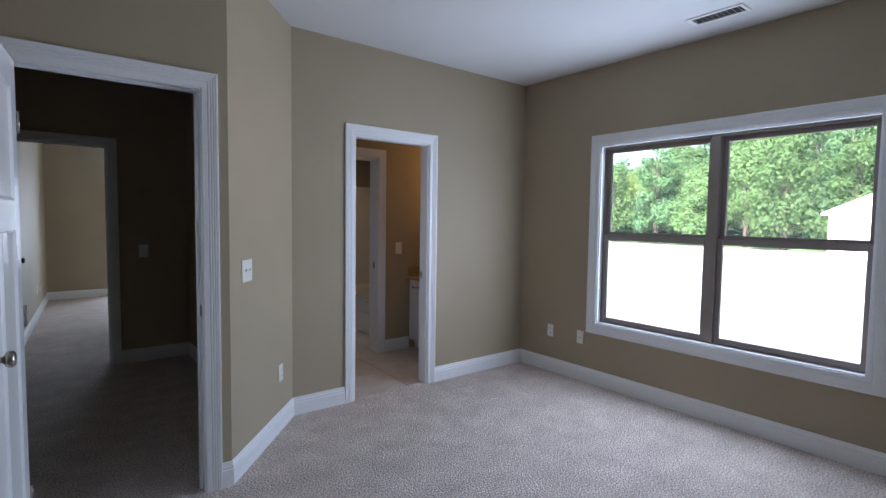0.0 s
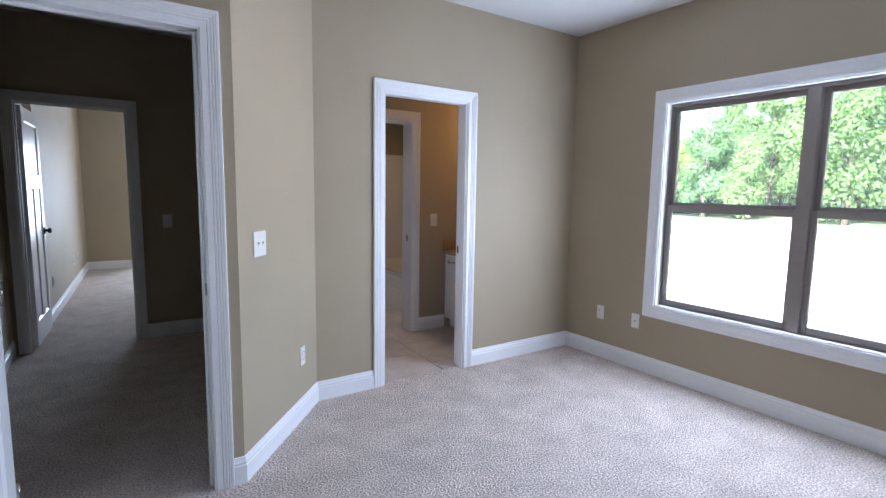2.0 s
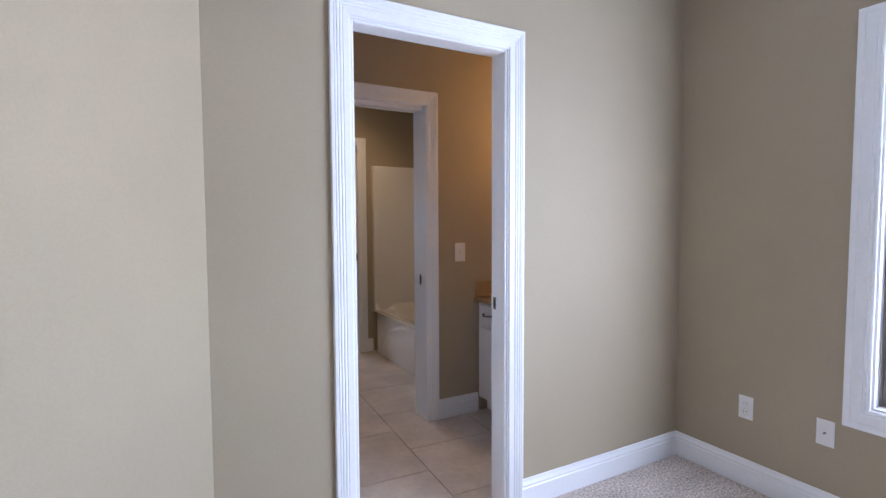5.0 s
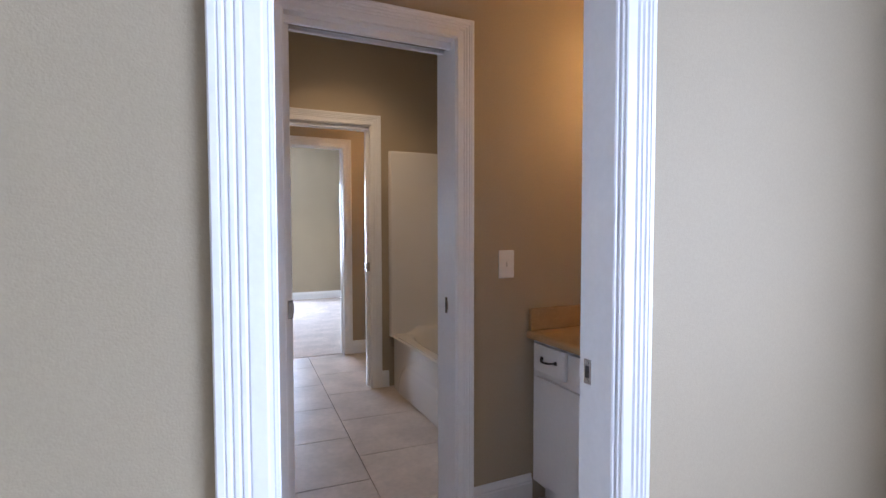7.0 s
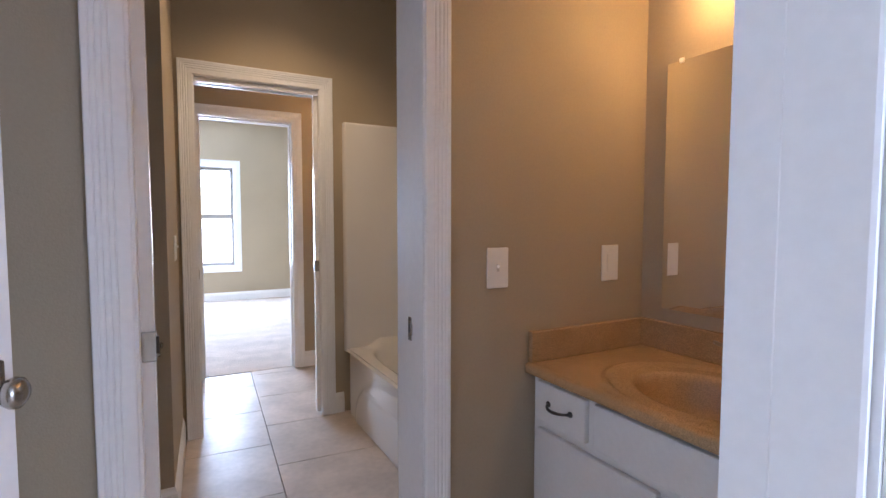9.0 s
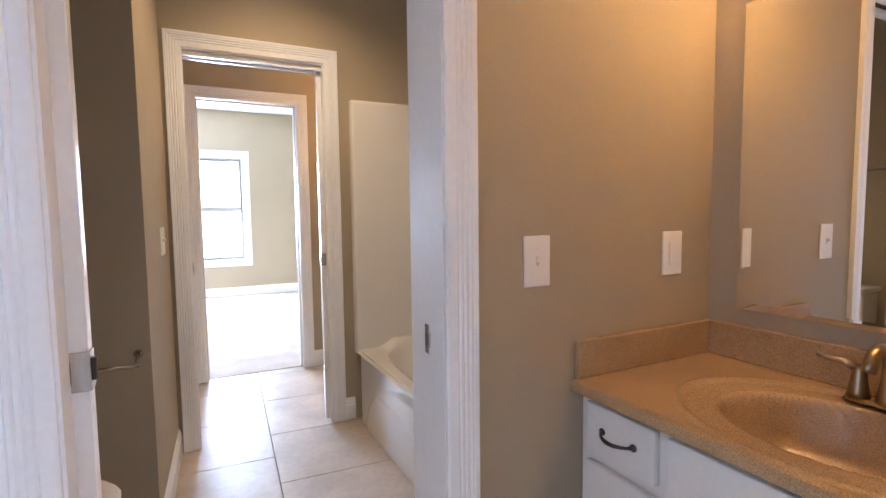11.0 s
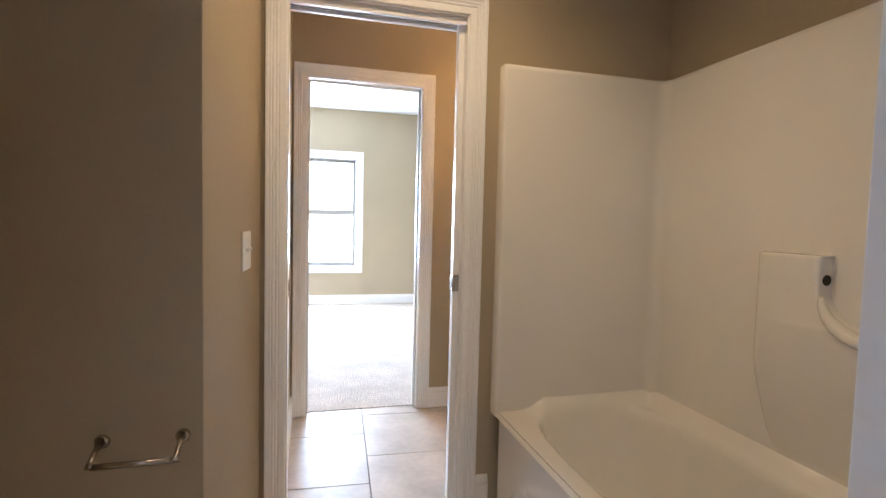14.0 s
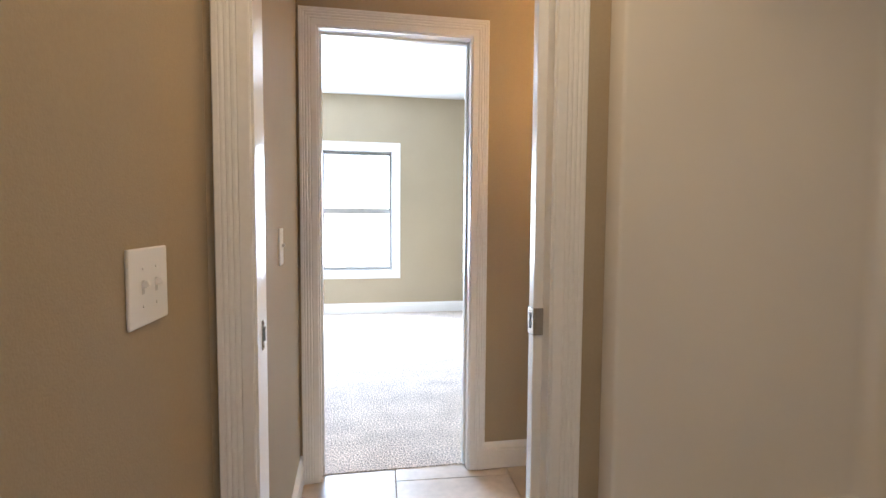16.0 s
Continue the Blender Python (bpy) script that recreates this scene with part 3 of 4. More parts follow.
def switch(name, m, gangs=1, rocker=False, label="white toggle switch plate on taupe wall", wide=0):
    o = thing(name, m, label, "light switch", group="light switches")
    w = (wide or 0.039) + 0.023 * (gangs - 1)
    part("plate", soft_box(-w, w, -0.006, 0, -0.062, 0.062, 0.003, 2), PLASTIC, o)
    for i in range(gangs):
        x = (i - (gangs - 1) / 2) * 0.046
        if rocker:
            part("rocker", soft_box(x - 0.0165, x + 0.0165, -0.0085, -0.005, -0.033, 0.033, 0.002, 2), PLASTIC, o)
        else:
            # light grey slot patch, the faint shade round the toggle put into colour
            part("toggle_slot", box(bmesh.new(), x - 0.0045, x + 0.0045, -0.0064, -0.0055, -0.011, 0.011), GREY, o)
            bm = soft_box(-0.0035, 0.0035, -0.012, 0, -0.005, 0.005, 0.001, 1)
            part("toggle", merge(bmesh.new(), bm, pose(x, -0.005, 0.002, -25)), PLASTIC, o)
        for z in (-0.03, 0.03) if not rocker else (-0.046, 0.046):
            part("screw", lathe([(0.003, 0), (0.003, 0.001), (0.001, 0.0014)], 8, pose(x, -0.006, z, 90)), PLASTIC, o)
    return o


def on_wall(x, y, z, yaw):
    """yaw 0: on a wall that faces -y."""
    return pose(x, y, z, 0, 0, yaw)


ANG = math.degrees(math.atan2((FARC - NEARC).y, (FARC - NEARC).x))
outlet("outlet", on_wall(XW, 2.80, 0.39, -90))
plate = thing("cable_plate", on_wall(XW, 2.46, 0.39, -90), "white coaxial cable wall plate", "wall plate")
part("plate", soft_box(-0.035, 0.035, -0.006, 0, -0.0575, 0.0575, 0.003, 2), PLASTIC, plate)
part("jack", tube([(0, -0.005, 0), (0, -0.014, 0)], 0.0048, 10), NICKEL, plate)


def on_angle(s, z):
    """A place on the angled wall, s metres from its near corner."""
    p = NEARC + (FARC - NEARC).normalized() * s
    return pose(p.x, p.y, z, 0, 0, ANG)


switch("light_switch", on_angle(0.20, 1.125), 2, label="white double toggle switch plate on the angled wall")
outlet("outlet", on_angle(0.70, 0.387))
switch("light_switch", on_wall(2.795, Y2, 1.108, 0))
switch("dimmer_switch", on_wall(3.27, Y2, 1.105, 0), 1, True, "white rocker switch plate above the vanity")
switch("light_switch", on_wall(XL + 0.055 * 0.508, 5.858, 1.113, 86.85), 2, wide=0.045, label="white double toggle switch plate beside the tub room doorway")
switch("light_switch", on_wall(XN, 6.72, 1.125, 90))
switch("light_switch", on_wall(0.555, YH, 1.08, 0))

for y in (6.69, 8.50, 8.90):
    outlet("outlet", on_wall(SIDE0.x + 0.0554 * (y - 6.2), y, 0.38, 86.8), "white duplex outlet plate in the far bedroom")

# ---- vanity ----


def pull(parent, x, y, z, w=0.096):
    """An arched cabinet pull along y on a face that looks towards -x."""
    pts = []
    for i in range(13):
        a = i / 12
        pts.append((x - 0.028 * math.sin(math.pi * a) ** 0.6 - 0.002, y + (a - 0.5) * w, z - 0.003 * math.sin(math.pi * a)))
    h = part("drawer_pull", tube(pts, [0.0060] + [0.0034 + 0.0016 * math.sin(math.pi * i / 10) for i in range(11)] + [0.0060], 10), PEWTER, parent, "dark pewter arched pull")
    for s in (-0.5, 0.5):
        part("foot", lathe([(0.009, 0), (0.009, 0.003), (0.005, 0.006)], 12, pose(x, y + s * w, z, 0, -90, 0)), PEWTER, h)


def cab_knob(parent, x, y, z):
    part("cabinet_knob", lathe([(0.007, 0), (0.006, 0.01), (0.009, 0.016), (0.015, 0.02), (0.014, 0.026), (0.006, 0.03)], 16, pose(x, y, z, 0, -90, 0)), PEWTER, parent, "dark pewter round knob")


VX, VY0, VY1, VH = 2.945, 3.302, 4.271, 0.768
van = thing("vanity_cabinet", pose(0, 0, 0), "white painted bathroom vanity with drawers and doors", "vanity")
bm = box(bmesh.new(), VX, 3.438, VY0, VY1, 0.10, 0.655)
box(bm, VX, VX + 0.02, VY0, VY1, 0.655, VH)
box(bm, VX + 0.02, 3.438, VY0, VY0 + 0.02, 0.655, VH)
box(bm, VX + 0.02, 3.438, VY1 - 0.02, VY1, 0.655, VH)
box(bm, VX + 0.07, 3.438, VY0, VY1, 0.0, 0.10)
part("body", bm, CABINET, van)


def front(nm, y0, y1, z0, z1, rail=0.0):
    """A drawer or door front proud of the body; rail: the width of its raised frame."""
    bm = bmesh.new()
    if not rail:
        soft_box(VX - 0.019, VX - 0.0005, y0, y1, z0, z1, 0.004, 2, bm)
    else:
        box(bm, VX - 0.012, VX - 0.0005, y0 + 0.01, y1 - 0.01, z0 + 0.01, z1 - 0.01)
        for q in ((y0, y0 + rail, z0, z1), (y1 - rail, y1, z0, z1), (y0 + rail, y1 - rail, z0, z0 + rail), (y0 + rail, y1 - rail, z1 - rail, z1)):
            soft_box(VX - 0.019, VX - 0.0005, *q, 0.003, 2, bm)
    return part(nm, bm, CABINET, van)


pull(front("drawer_front", 4.03, 4.24, 0.625, 0.75), VX - 0.019, 4.135, 0.69)
front("drawer_front", 3.57, 4.00, 0.625, 0.75)
pull(front("drawer_front", 3.325, 3.54, 0.625, 0.75), VX - 0.019, 3.43, 0.69)
d = front("cabinet_door", 3.792, 4.24, 0.125, 0.598)
cab_knob(d, VX - 0.019, 3.825, 0.55)
d = front("cabinet_door", 3.325, 3.778, 0.125, 0.598)
cab_knob(d, VX - 0.019, 3.745, 0.55)

BC, BRX, BRY = (3.158, 3.80), 0.165, 0.215


def bowl_top(x, y):
    r = math.hypot((x - BC[0]) / BRX, (y - BC[1]) / BRY)
    z = 0.0
    if r < 1:
        z = -0.125 * (1 - r ** 7)
    z += 0.006 * math.exp(-((r - 1.42) / 0.035) ** 2) - 0.004 * (1 if r < 1.42 else 0) * min(1, max(0, (1.42 - r) / 0.06))
    return z


top = thing("countertop", pose(0, 0, VH), "tan speckled cultured marble countertop with moulded oval basin", "countertop")
bm = bmesh.new()
NX, NY, T = 80, 110, 0.032
CX0, CX1, CY0, CY1 = 2.908, 3.438, VY0, VY1
grid = [[bm.verts.new((CX0 + (CX1 - CX0) * i / NX, CY0 + (CY1 - CY0) * j / NY, T + bowl_top(CX0 + (CX1 - CX0) * i / NX, CY0 + (CY1 - CY0) * j / NY) - (0.004 if i == 0 else 0))) for j in range(NY + 1)] for i in range(NX + 1)]
for i in range(NX):
    for j in range(NY):
        bm.faces.new((grid[i][j], grid[i + 1][j], grid[i + 1][j + 1], grid[i][j + 1])).smooth = True
edge = [[bm.verts.new((CX0 - o, CY0 + (CY1 - CY0) * j / NY, z)) for j in range(NY + 1)] for o, z in ((0.004, T - 0.006), (0.004, 0.004), (0.002, 0.0005))]
for r, q in zip([grid[0]] + edge, edge):
    for j in range(NY):
        bm.faces.new((r[j], r[j + 1], q[j + 1], q[j])).smooth = True
part("basin_top", bm, STONE, top)
part("backsplash", soft_box(3.418, 3.439, VY0, VY1, T, T + 0.10, 0.004, 2), STONE, top)
part("side_splash", soft_box(2.916, 3.417, VY1 - 0.018, VY1 + 0.003, T, T + 0.10, 0.004, 2), STONE, top)
part("drain", lathe([(0.022, 0), (0.022, 0.003), (0.014, 0.004)], 20, pose(BC[0], BC[1], T - 0.127)), BRONZE, top)

fz = VH + T
fau = thing("faucet", pose(3.362, 3.80, fz), "brushed bronze two-handle arched faucet on the countertop", "faucet")
part("base_plate", soft_box(-0.024, 0.024, -0.078, 0.078, -0.002, 0.010, 0.008, 3), BRONZE, fau, smooth=True)
part("spout_base", lathe([(0.023, 0.008), (0.021, 0.02), (0.016, 0.06), (0.0145, 0.085)], 24), BRONZE, fau)
pts, rad = [], []
for i in range(17):
    a = math.pi * i / 16 * 0.95
    pts.append((-0.048 + 0.048 * math.cos(a), 0, 0.085 + 0.048 * math.sin(a)))
    rad.append(0.0145 - 0.002 * i / 16)
part("spout", tube([(0, 0, 0.06)] + pts, [0.0145] + rad, 16), BRONZE, fau)
for s in (-1, 1):
    h = part("handle_base", lathe([(0.023, 0.008), (0.020, 0.02), (0.0145, 0.055), (0.013, 0.07), (0.009, 0.078)], 20, pose(0, s * 0.055, 0)), BRONZE, fau)
    part("lever", tube([(0, s * 0.055, 0.072), (-0.004, s * 0.085, 0.082), (-0.008, s * 0.115, 0.083), (-0.010, s * 0.135, 0.088)], [0.010, 0.0075, 0.006, 0.005], 12), BRONZE, h)

mir = thing("mirror", pose(3.439, 0, 0), "frameless wall mirror above the vanity", "mirror")
bm = bmesh.new()
rows = [[bm.verts.new((x, y, z)) for y, z in ((3.42 + e, 0.945 + e), (4.184 - e, 0.945 + e), (4.184 - e, 1.785 - e), (3.42 + e, 1.785 - e))] for x, e in ((-0.001, 0.0), (-0.0055, 0.0), (-0.0065, 0.020))]
bm.faces.new(rows[0]), bm.faces.new(rows[-1])
for a, b in zip(rows, rows[1:]):
    for i in range(4):
        bm.faces.new((a[i], a[(i + 1) % 4], b[(i + 1) % 4], b[i]))
part("glass", bm, MIRROR, mir, "mirror glass with a bevelled border")
for y in (3.50, 4.13):
    part("clip", soft_box(-0.010, 0, y - 0.008, y + 0.008, 1.777, 1.793, 0.002, 1), PLASTIC, mir)

BULB = glow("warm_bulb_glass", (1.0, 0.57, 0.20), 2.0)


def vanity_light(name, m):
    """A bar of three bell shades, its back on a wall that faces -x."""
    v = thing(name, m, "bronze three-light vanity fixture with frosted glass shades", "vanity light")
    part("back_plate", soft_box(-0.022, -0.001, -0.28, 0.28, -0.055, 0.055, 0.008, 3), BRONZE, v)
    for y in (-0.21, 0.0, 0.21):
        a = part("arm", tube([(-0.02, y, 0), (-0.07, y, 0.012), (-0.10, y, 0.0), (-0.105, y, -0.02)], 0.008, 10), BRONZE, v)
        part("shade", lathe([(0.022, 0.0), (0.030, -0.02), (0.042, -0.07), (0.055, -0.11), (0.05, -0.105), (0.03, -0.05)], 20, pose(-0.105, y, -0.015)), BULB, a, "frosted glass shade, lit")
    return v


vanity_light("vanity_light", pose(XM, 3.80, 2.10))
vanity_light("vanity_light", pose(XM + 0.06, 6.77, 2.10))

# ---- bath ----
TX0, TX1, TY0, TY1, RIM = 2.885, 3.648, 4.455, 6.085, 0.426
tub = thing("bathtub", pose(0, 0, 0), "white acrylic bathtub and shower surround in one piece", "bathtub")


def basin(x, y):
    cx, cy = (TX0 + TX1) / 2 + 0.012, (TY0 + TY1) / 2 + 0.01
    rx, ry = 0.298, 0.772
    r = (abs((x - cx) / rx) ** 4.5 + abs((y - cy) / ry) ** 4.5) ** (1 / 4.5)
    z = -0.34 * math.sin(math.pi / 2 * min(1, max(0, (1.0 - r) / 0.34))) if r < 1 else 0.0
    if r < 1.06:
        z -= 0.006 * min(1, (1.06 - r) / 0.06)
    # the rim sweeps up into the surround along its back and ends
    back = min(TX1 - x, TY1 - y, y - TY0)
    if back < 0.09 and x > TX0 + 0.10:
        k = (0.09 - back) / 0.09 * min(1, (x - TX0 - 0.10) / 0.12)
        z += 0.05 * k * k
    return z


bm = bmesh.new()
NX, NY = 60, 110
grid = [[bm.verts.new((TX0 + (TX1 - TX0) * i / NX, TY0 + (TY1 - TY0) * j / NY, RIM + basin(TX0 + (TX1 - TX0) * i / NX, TY0 + (TY1 - TY0) * j / NY) - (0.012 if i == 0 else 0.003 if i == 1 else 0))) for j in range(NY + 1)] for i in range(NX + 1)]
for i in range(NX):
    for j in range(NY):
        bm.faces.new((grid[i][j], grid[i + 1][j], grid[i + 1][j + 1], grid[i][j + 1])).smooth = True
part("tub_basin", bm, ACRYLIC, tub)


def apron(y, z):
    """How far the apron stands out: a broad arched panel is moulded into it."""
    d = 0.0
    cy, w = (TY0 + TY1) / 2, 0.72
    u = ((y - cy) / w) ** 2 + (max(0, z - 0.02) / 0.36) ** 2
    d += 0.012 / (1 + math.exp((u - 0.9) * 40))
    d += 0.007 * math.exp(-((u - 0.9) / 0.04) ** 2) - 0.004 * math.exp(-((z - 0.24) / 0.006) ** 2) * (1 if u < 0.9 else 0)
    d -= 0.02 * max(0, (z - 0.40) / 0.04) if z > 0.40 else 0
    return d


bm = bmesh.new()
NZ, NY = 30, 120
grid = [[bm.verts.new((TX0 + 0.022 - apron(TY0 + (TY1 - TY0) * j / NY, 0.42 * i / NZ) - (0.02 if i == NZ else 0.0), TY0 + (TY1 - TY0) * j / NY, 0.42 * i / NZ + (0.01 if i == NZ else 0))) for j in range(NY + 1)] for i in range(NZ + 1)]
for i in range(NZ):
    for j in range(NY):
        bm.faces.new((grid[i][j], grid[i + 1][j], grid[i + 1][j + 1], grid[i][j + 1])).smooth = True
part("apron", bm, ACRYLIC, tub)

# the surround: one sheet bent round two soft corners
line = [(TX0 + 0.004, Y3 - 0.001), (TX0 + 0.004, TY1 + 0.006), (TX0 + 0.009, TY1 + 0.001), (TX0 + 0.016, TY1)]
R = 0.05
for i in range(9):
    a = radians(90 - 90 * i / 8)
    line.append((TX1 - R + R * math.cos(a), TY1 - R + R * math.sin(a)))
for i in range(9):
    a = radians(-90 * i / 8)
    line.append((TX1 - R + R * math.cos(a), TY0 + R + R * math.sin(a)))
line += [(TX0 + 0.016, TY0), (TX0, TY0 + 0.0)]
bm = bmesh.new()
rows = []
for z, o in ((RIM - 0.02, 0.0), (1.844, 0.0), (1.860, 0.003), (1.866, 0.012), (1.866, 0.075)):
    row = []
    for x, y in line:
        ox = o if x > TX1 - R - 0.001 else 0
        oy = o if y > TY1 - R - 0.001 else (-o if y < TY0 + R + 0.001 else 0)
        row.append(bm.verts.new((min(x + ox, XB - 0.001), min(max(y + oy, Y2 + T2 + 0.0015), Y3 - 0.001), z)))
    rows.append(row)
for r, q in zip(rows, rows[1:]):
    for i in range(len(line) - 1):
        bm.faces.new((r[i], r[i + 1], q[i + 1], q[i])).smooth = True
part("surround", bm, ACRYLIC, tub, "glossy white shower wall panels")
levels = [(1.146, 5.297, 0.050), (1.144, 5.302, 0.056), (1.136, 5.305, 0.060), (1.06, 5.305, 0.060)]
levels += [(1.045 - 0.115 * math.sin(math.pi / 2 * i / 10), 5.305 - 0.17 * (1 - math.cos(math.pi / 2 * i / 10)), 0.060) for i in range(11)]
levels += [(0.928, 4.72, 0.060), (0.80, 4.72, 0.060)]
for i in range(1, 11):
    k = i / 10
    levels.append((0.80 - 0.36 * k, 4.72, 0.060 * (1 - k * k * (3 - 2 * k)) - 0.004 * k))
bm = bmesh.new()
rows = []
for z, yr, out in levels:
    x, end = TX1 - out, 5.533 - (0.060 - min(out, 0.060)) * 0.3
    rows.append([bm.verts.new((px, y, z)) for px, y in ((TX1 + 0.02, end + 0.030), (x + 0.046, end + 0.012), (x + 0.026, end - 0.004), (x + 0.009, end - 0.022), (x, end - 0.050), (x, yr + 0.016), (x + 0.004, yr + 0.005), (x + 0.014, yr), (TX1 + 0.02, yr))])
for a, b in zip(rows, rows[1:]):
    for i in range(8):
        bm.faces.new((a[i], a[i + 1], b[i + 1], b[i])).smooth = True
bm.faces.new(rows[0])
part("shelf_tower", bm, ACRYLIC, tub, "moulded shelf column running out into the wall")
pts = [(TX1 - 0.058, 5.290 - 0.16 * (1 - math.cos(math.pi / 2 * i / 12)), 1.025 - 0.115 * math.sin(math.pi / 2 * i / 12)) for i in range(13)] + [(TX1 - 0.058, 4.98, 0.91), (TX1 - 0.058, 4.80, 0.91)]
part("soap_shelf", tube(pts, [0.006] + [0.010 + 0.010 * min(1, i / 5) for i in range(13)] + [0.018], 16), ACRYLIC, tub, "curved moulded soap shelf")
part("bar_socket", lathe([(0.0165, 0), (0.0165, 0.002), (0.0120, 0.003), (0.0105, 0.001)], 18, pose(TX1 - 0.022, 5.3045, 1.073, 90)), BLACK, tub, "dark ring of an empty bar socket")

# recessed light in the ceiling of the tub room
can = thing("recessed_light", pose(2.5, 5.52, HIGH), "white trimmed recessed ceiling light, lit", "ceiling light")
part("trim_ring", lathe([(0.085, 0.0005), (0.085, -0.006), (0.062, -0.008), (0.058, 0.0005)], 28), PLASTIC, can)
part("lens", lathe([(0.057, -0.002), (0.056, -0.004), (0.02, -0.005)], 24), glow("warm_lens", (1.0, 0.72, 0.42), 3.0), can, "frosted lens, lit")
spot_data = bpy.data.lights.new("recessed_lamp", "SPOT")
spot_data.energy, spot_data.color, spot_data.spot_size, spot_data.spot_blend, spot_data.shadow_soft_size = 2.7, (1.0, 0.70, 0.37), radians(136), 0.9, 0.05
spot = new("recessed_lamp", spot_data)
spot.matrix_world = look((2.5, 5.52, HIGH - 0.07), (2.5, 5.5201, 0))

# ---- toilet niche ----
toi = thing("toilet", pose(1.15, 4.975, 0), "white ceramic toilet in the niche", "toilet")


def oval(profile, cx, m=None, bm=None):
    """Stacked egg-shaped rings of (half length, half width, height, shift)."""
    bm = bm or bmesh.new()
    rings = []
    for lx, wy, z, sh in profile:
        rings.append([bm.verts.new((cx + sh + lx * math.cos(2 * math.pi * k / 32) * (1.0 if math.cos(2 * math.pi * k / 32) > 0 else 0.85), wy * math.sin(2 * math.pi * k / 32), z)) for k in range(32)])
    for a, b in zip(rings, rings[1:]):
        for k in range(32):
            bm.faces.new((a[k], a[(k + 1) % 32], b[(k + 1) % 32], b[k])).smooth = True
    bm.faces.new(rings[0][::-1]), bm.faces.new(rings[-1])
    return bm


part("bowl", oval([(0.23, 0.115, 0.0, -0.03), (0.20, 0.10, 0.06, -0.03), (0.19, 0.10, 0.18, -0.02), (0.24, 0.15, 0.30, 0.0), (0.26, 0.18, 0.375, 0.0), (0.255, 0.175, 0.39, 0.0)], 0.42), CERAMIC, toi)
part("seat", oval([(0.262, 0.182, 0.391, 0.0), (0.265, 0.186, 0.40, 0.0), (0.262, 0.182, 0.408, 0.0)], 0.42), PLASTIC, toi)
part("lid", oval([(0.262, 0.183, 0.4085, 0.0), (0.266, 0.187, 0.416, 0.0), (0.255, 0.178, 0.427, 0.0), (0.20, 0.13, 0.431, 0.0)], 0.42), PLASTIC, toi)
part("tank", soft_box(0.005, 0.20, -0.21, 0.21, 0.38, 0.72, 0.02, 3), CERAMIC, toi, smooth=True)
part("tank_lid", soft_box(0.0, 0.21, -0.22, 0.22, 0.7205, 0.755, 0.012, 3), CERAMIC, toi, smooth=True)
part("flush_lever", tube([(0.205, -0.15, 0.66), (0.22, -0.15, 0.66), (0.225, -0.08, 0.65)], 0.006, 8), NICKEL, toi)

tp = thing("paper_holder", pose(1.786, YH, 0.738), "empty satin nickel toilet paper holder on the wall", "toilet paper holder")
for s in (-1, 1):
    p = part("post", tube([(s * 0.078, -0.006, 0.004), (s * 0.078, -0.038, -0.006), (s * 0.078, -0.066, -0.018), (s * 0.078, -0.072, -0.026)], [0.0085, 0.0055, 0.006, 0.0085], 14), NICKEL, tp)
    part("flange", lathe([(0.015, 0), (0.015, 0.004), (0.012, 0.008), (0.009, 0.011)], 20, pose(s * 0.078, 0, 0, 90)), NICKEL, p)
part("roller", tube([(-0.075, -0.068, -0.024), (0.075, -0.068, -0.024)], 0.0065, 12), NICKEL, tp)

bar = thing("towel_bar", pose(1.065, 4.87, 1.45, 0, 0, 90), "satin nickel towel bar on the niche wall", "towel bar")
for s in (-1, 1):
    part("post", tube([(s * 0.22, -0.001, 0), (s * 0.22, -0.06, 0)], [0.018, 0.011], 12), NICKEL, bar)
part("rail", tube([(-0.235, -0.055, 0), (0.235, -0.055, 0)], 0.007, 12), NICKEL, bar)

# ---- ceiling vent ----
vent = thing("ceiling_vent", pose(3.20, 1.24, HIGH - 0.002), "white metal ceiling register near the window", "ceiling vent")
bm = bmesh.new()
for q in ((-0.075, 0.075, -0.17, -0.145), (-0.075, 0.075, 0.145, 0.17), (-0.075, -0.05, -0.145, 0.145), (0.05, 0.075, -0.145, 0.145)):
    soft_box(q[0], q[1], q[2], q[3], -0.006, 0.001, 0.002, 1, bm)
part("frame", bm, PLASTIC, vent)
part("backing", box(bmesh.new(), -0.05, 0.05, -0.145, 0.145, -0.001, 0.001), SLOT, vent)
for i in range(9):
    y = -0.13 + 0.26 * i / 8
    part("slat", merge(bmesh.new(), box(bmesh.new(), -0.05, 0.05, -0.010, 0.010, -0.0006, 0.0006), pose(0, y, -0.006, 40)), PLASTIC, vent)

# pocket leaves inside their walls
pocket_door("door_4", 1.19, 1.884, Y2 + T2 / 2, 1, "white pocket door slid into the wall, its latch edge showing")
pocket_door("door_5", 2.718, 3.40, Y3 + TH / 2, -1, "white pocket door slid into the wall, its latch edge showing")

# ---- outside: wooded hillside and neighbour's house ----
rng = random.Random(7)


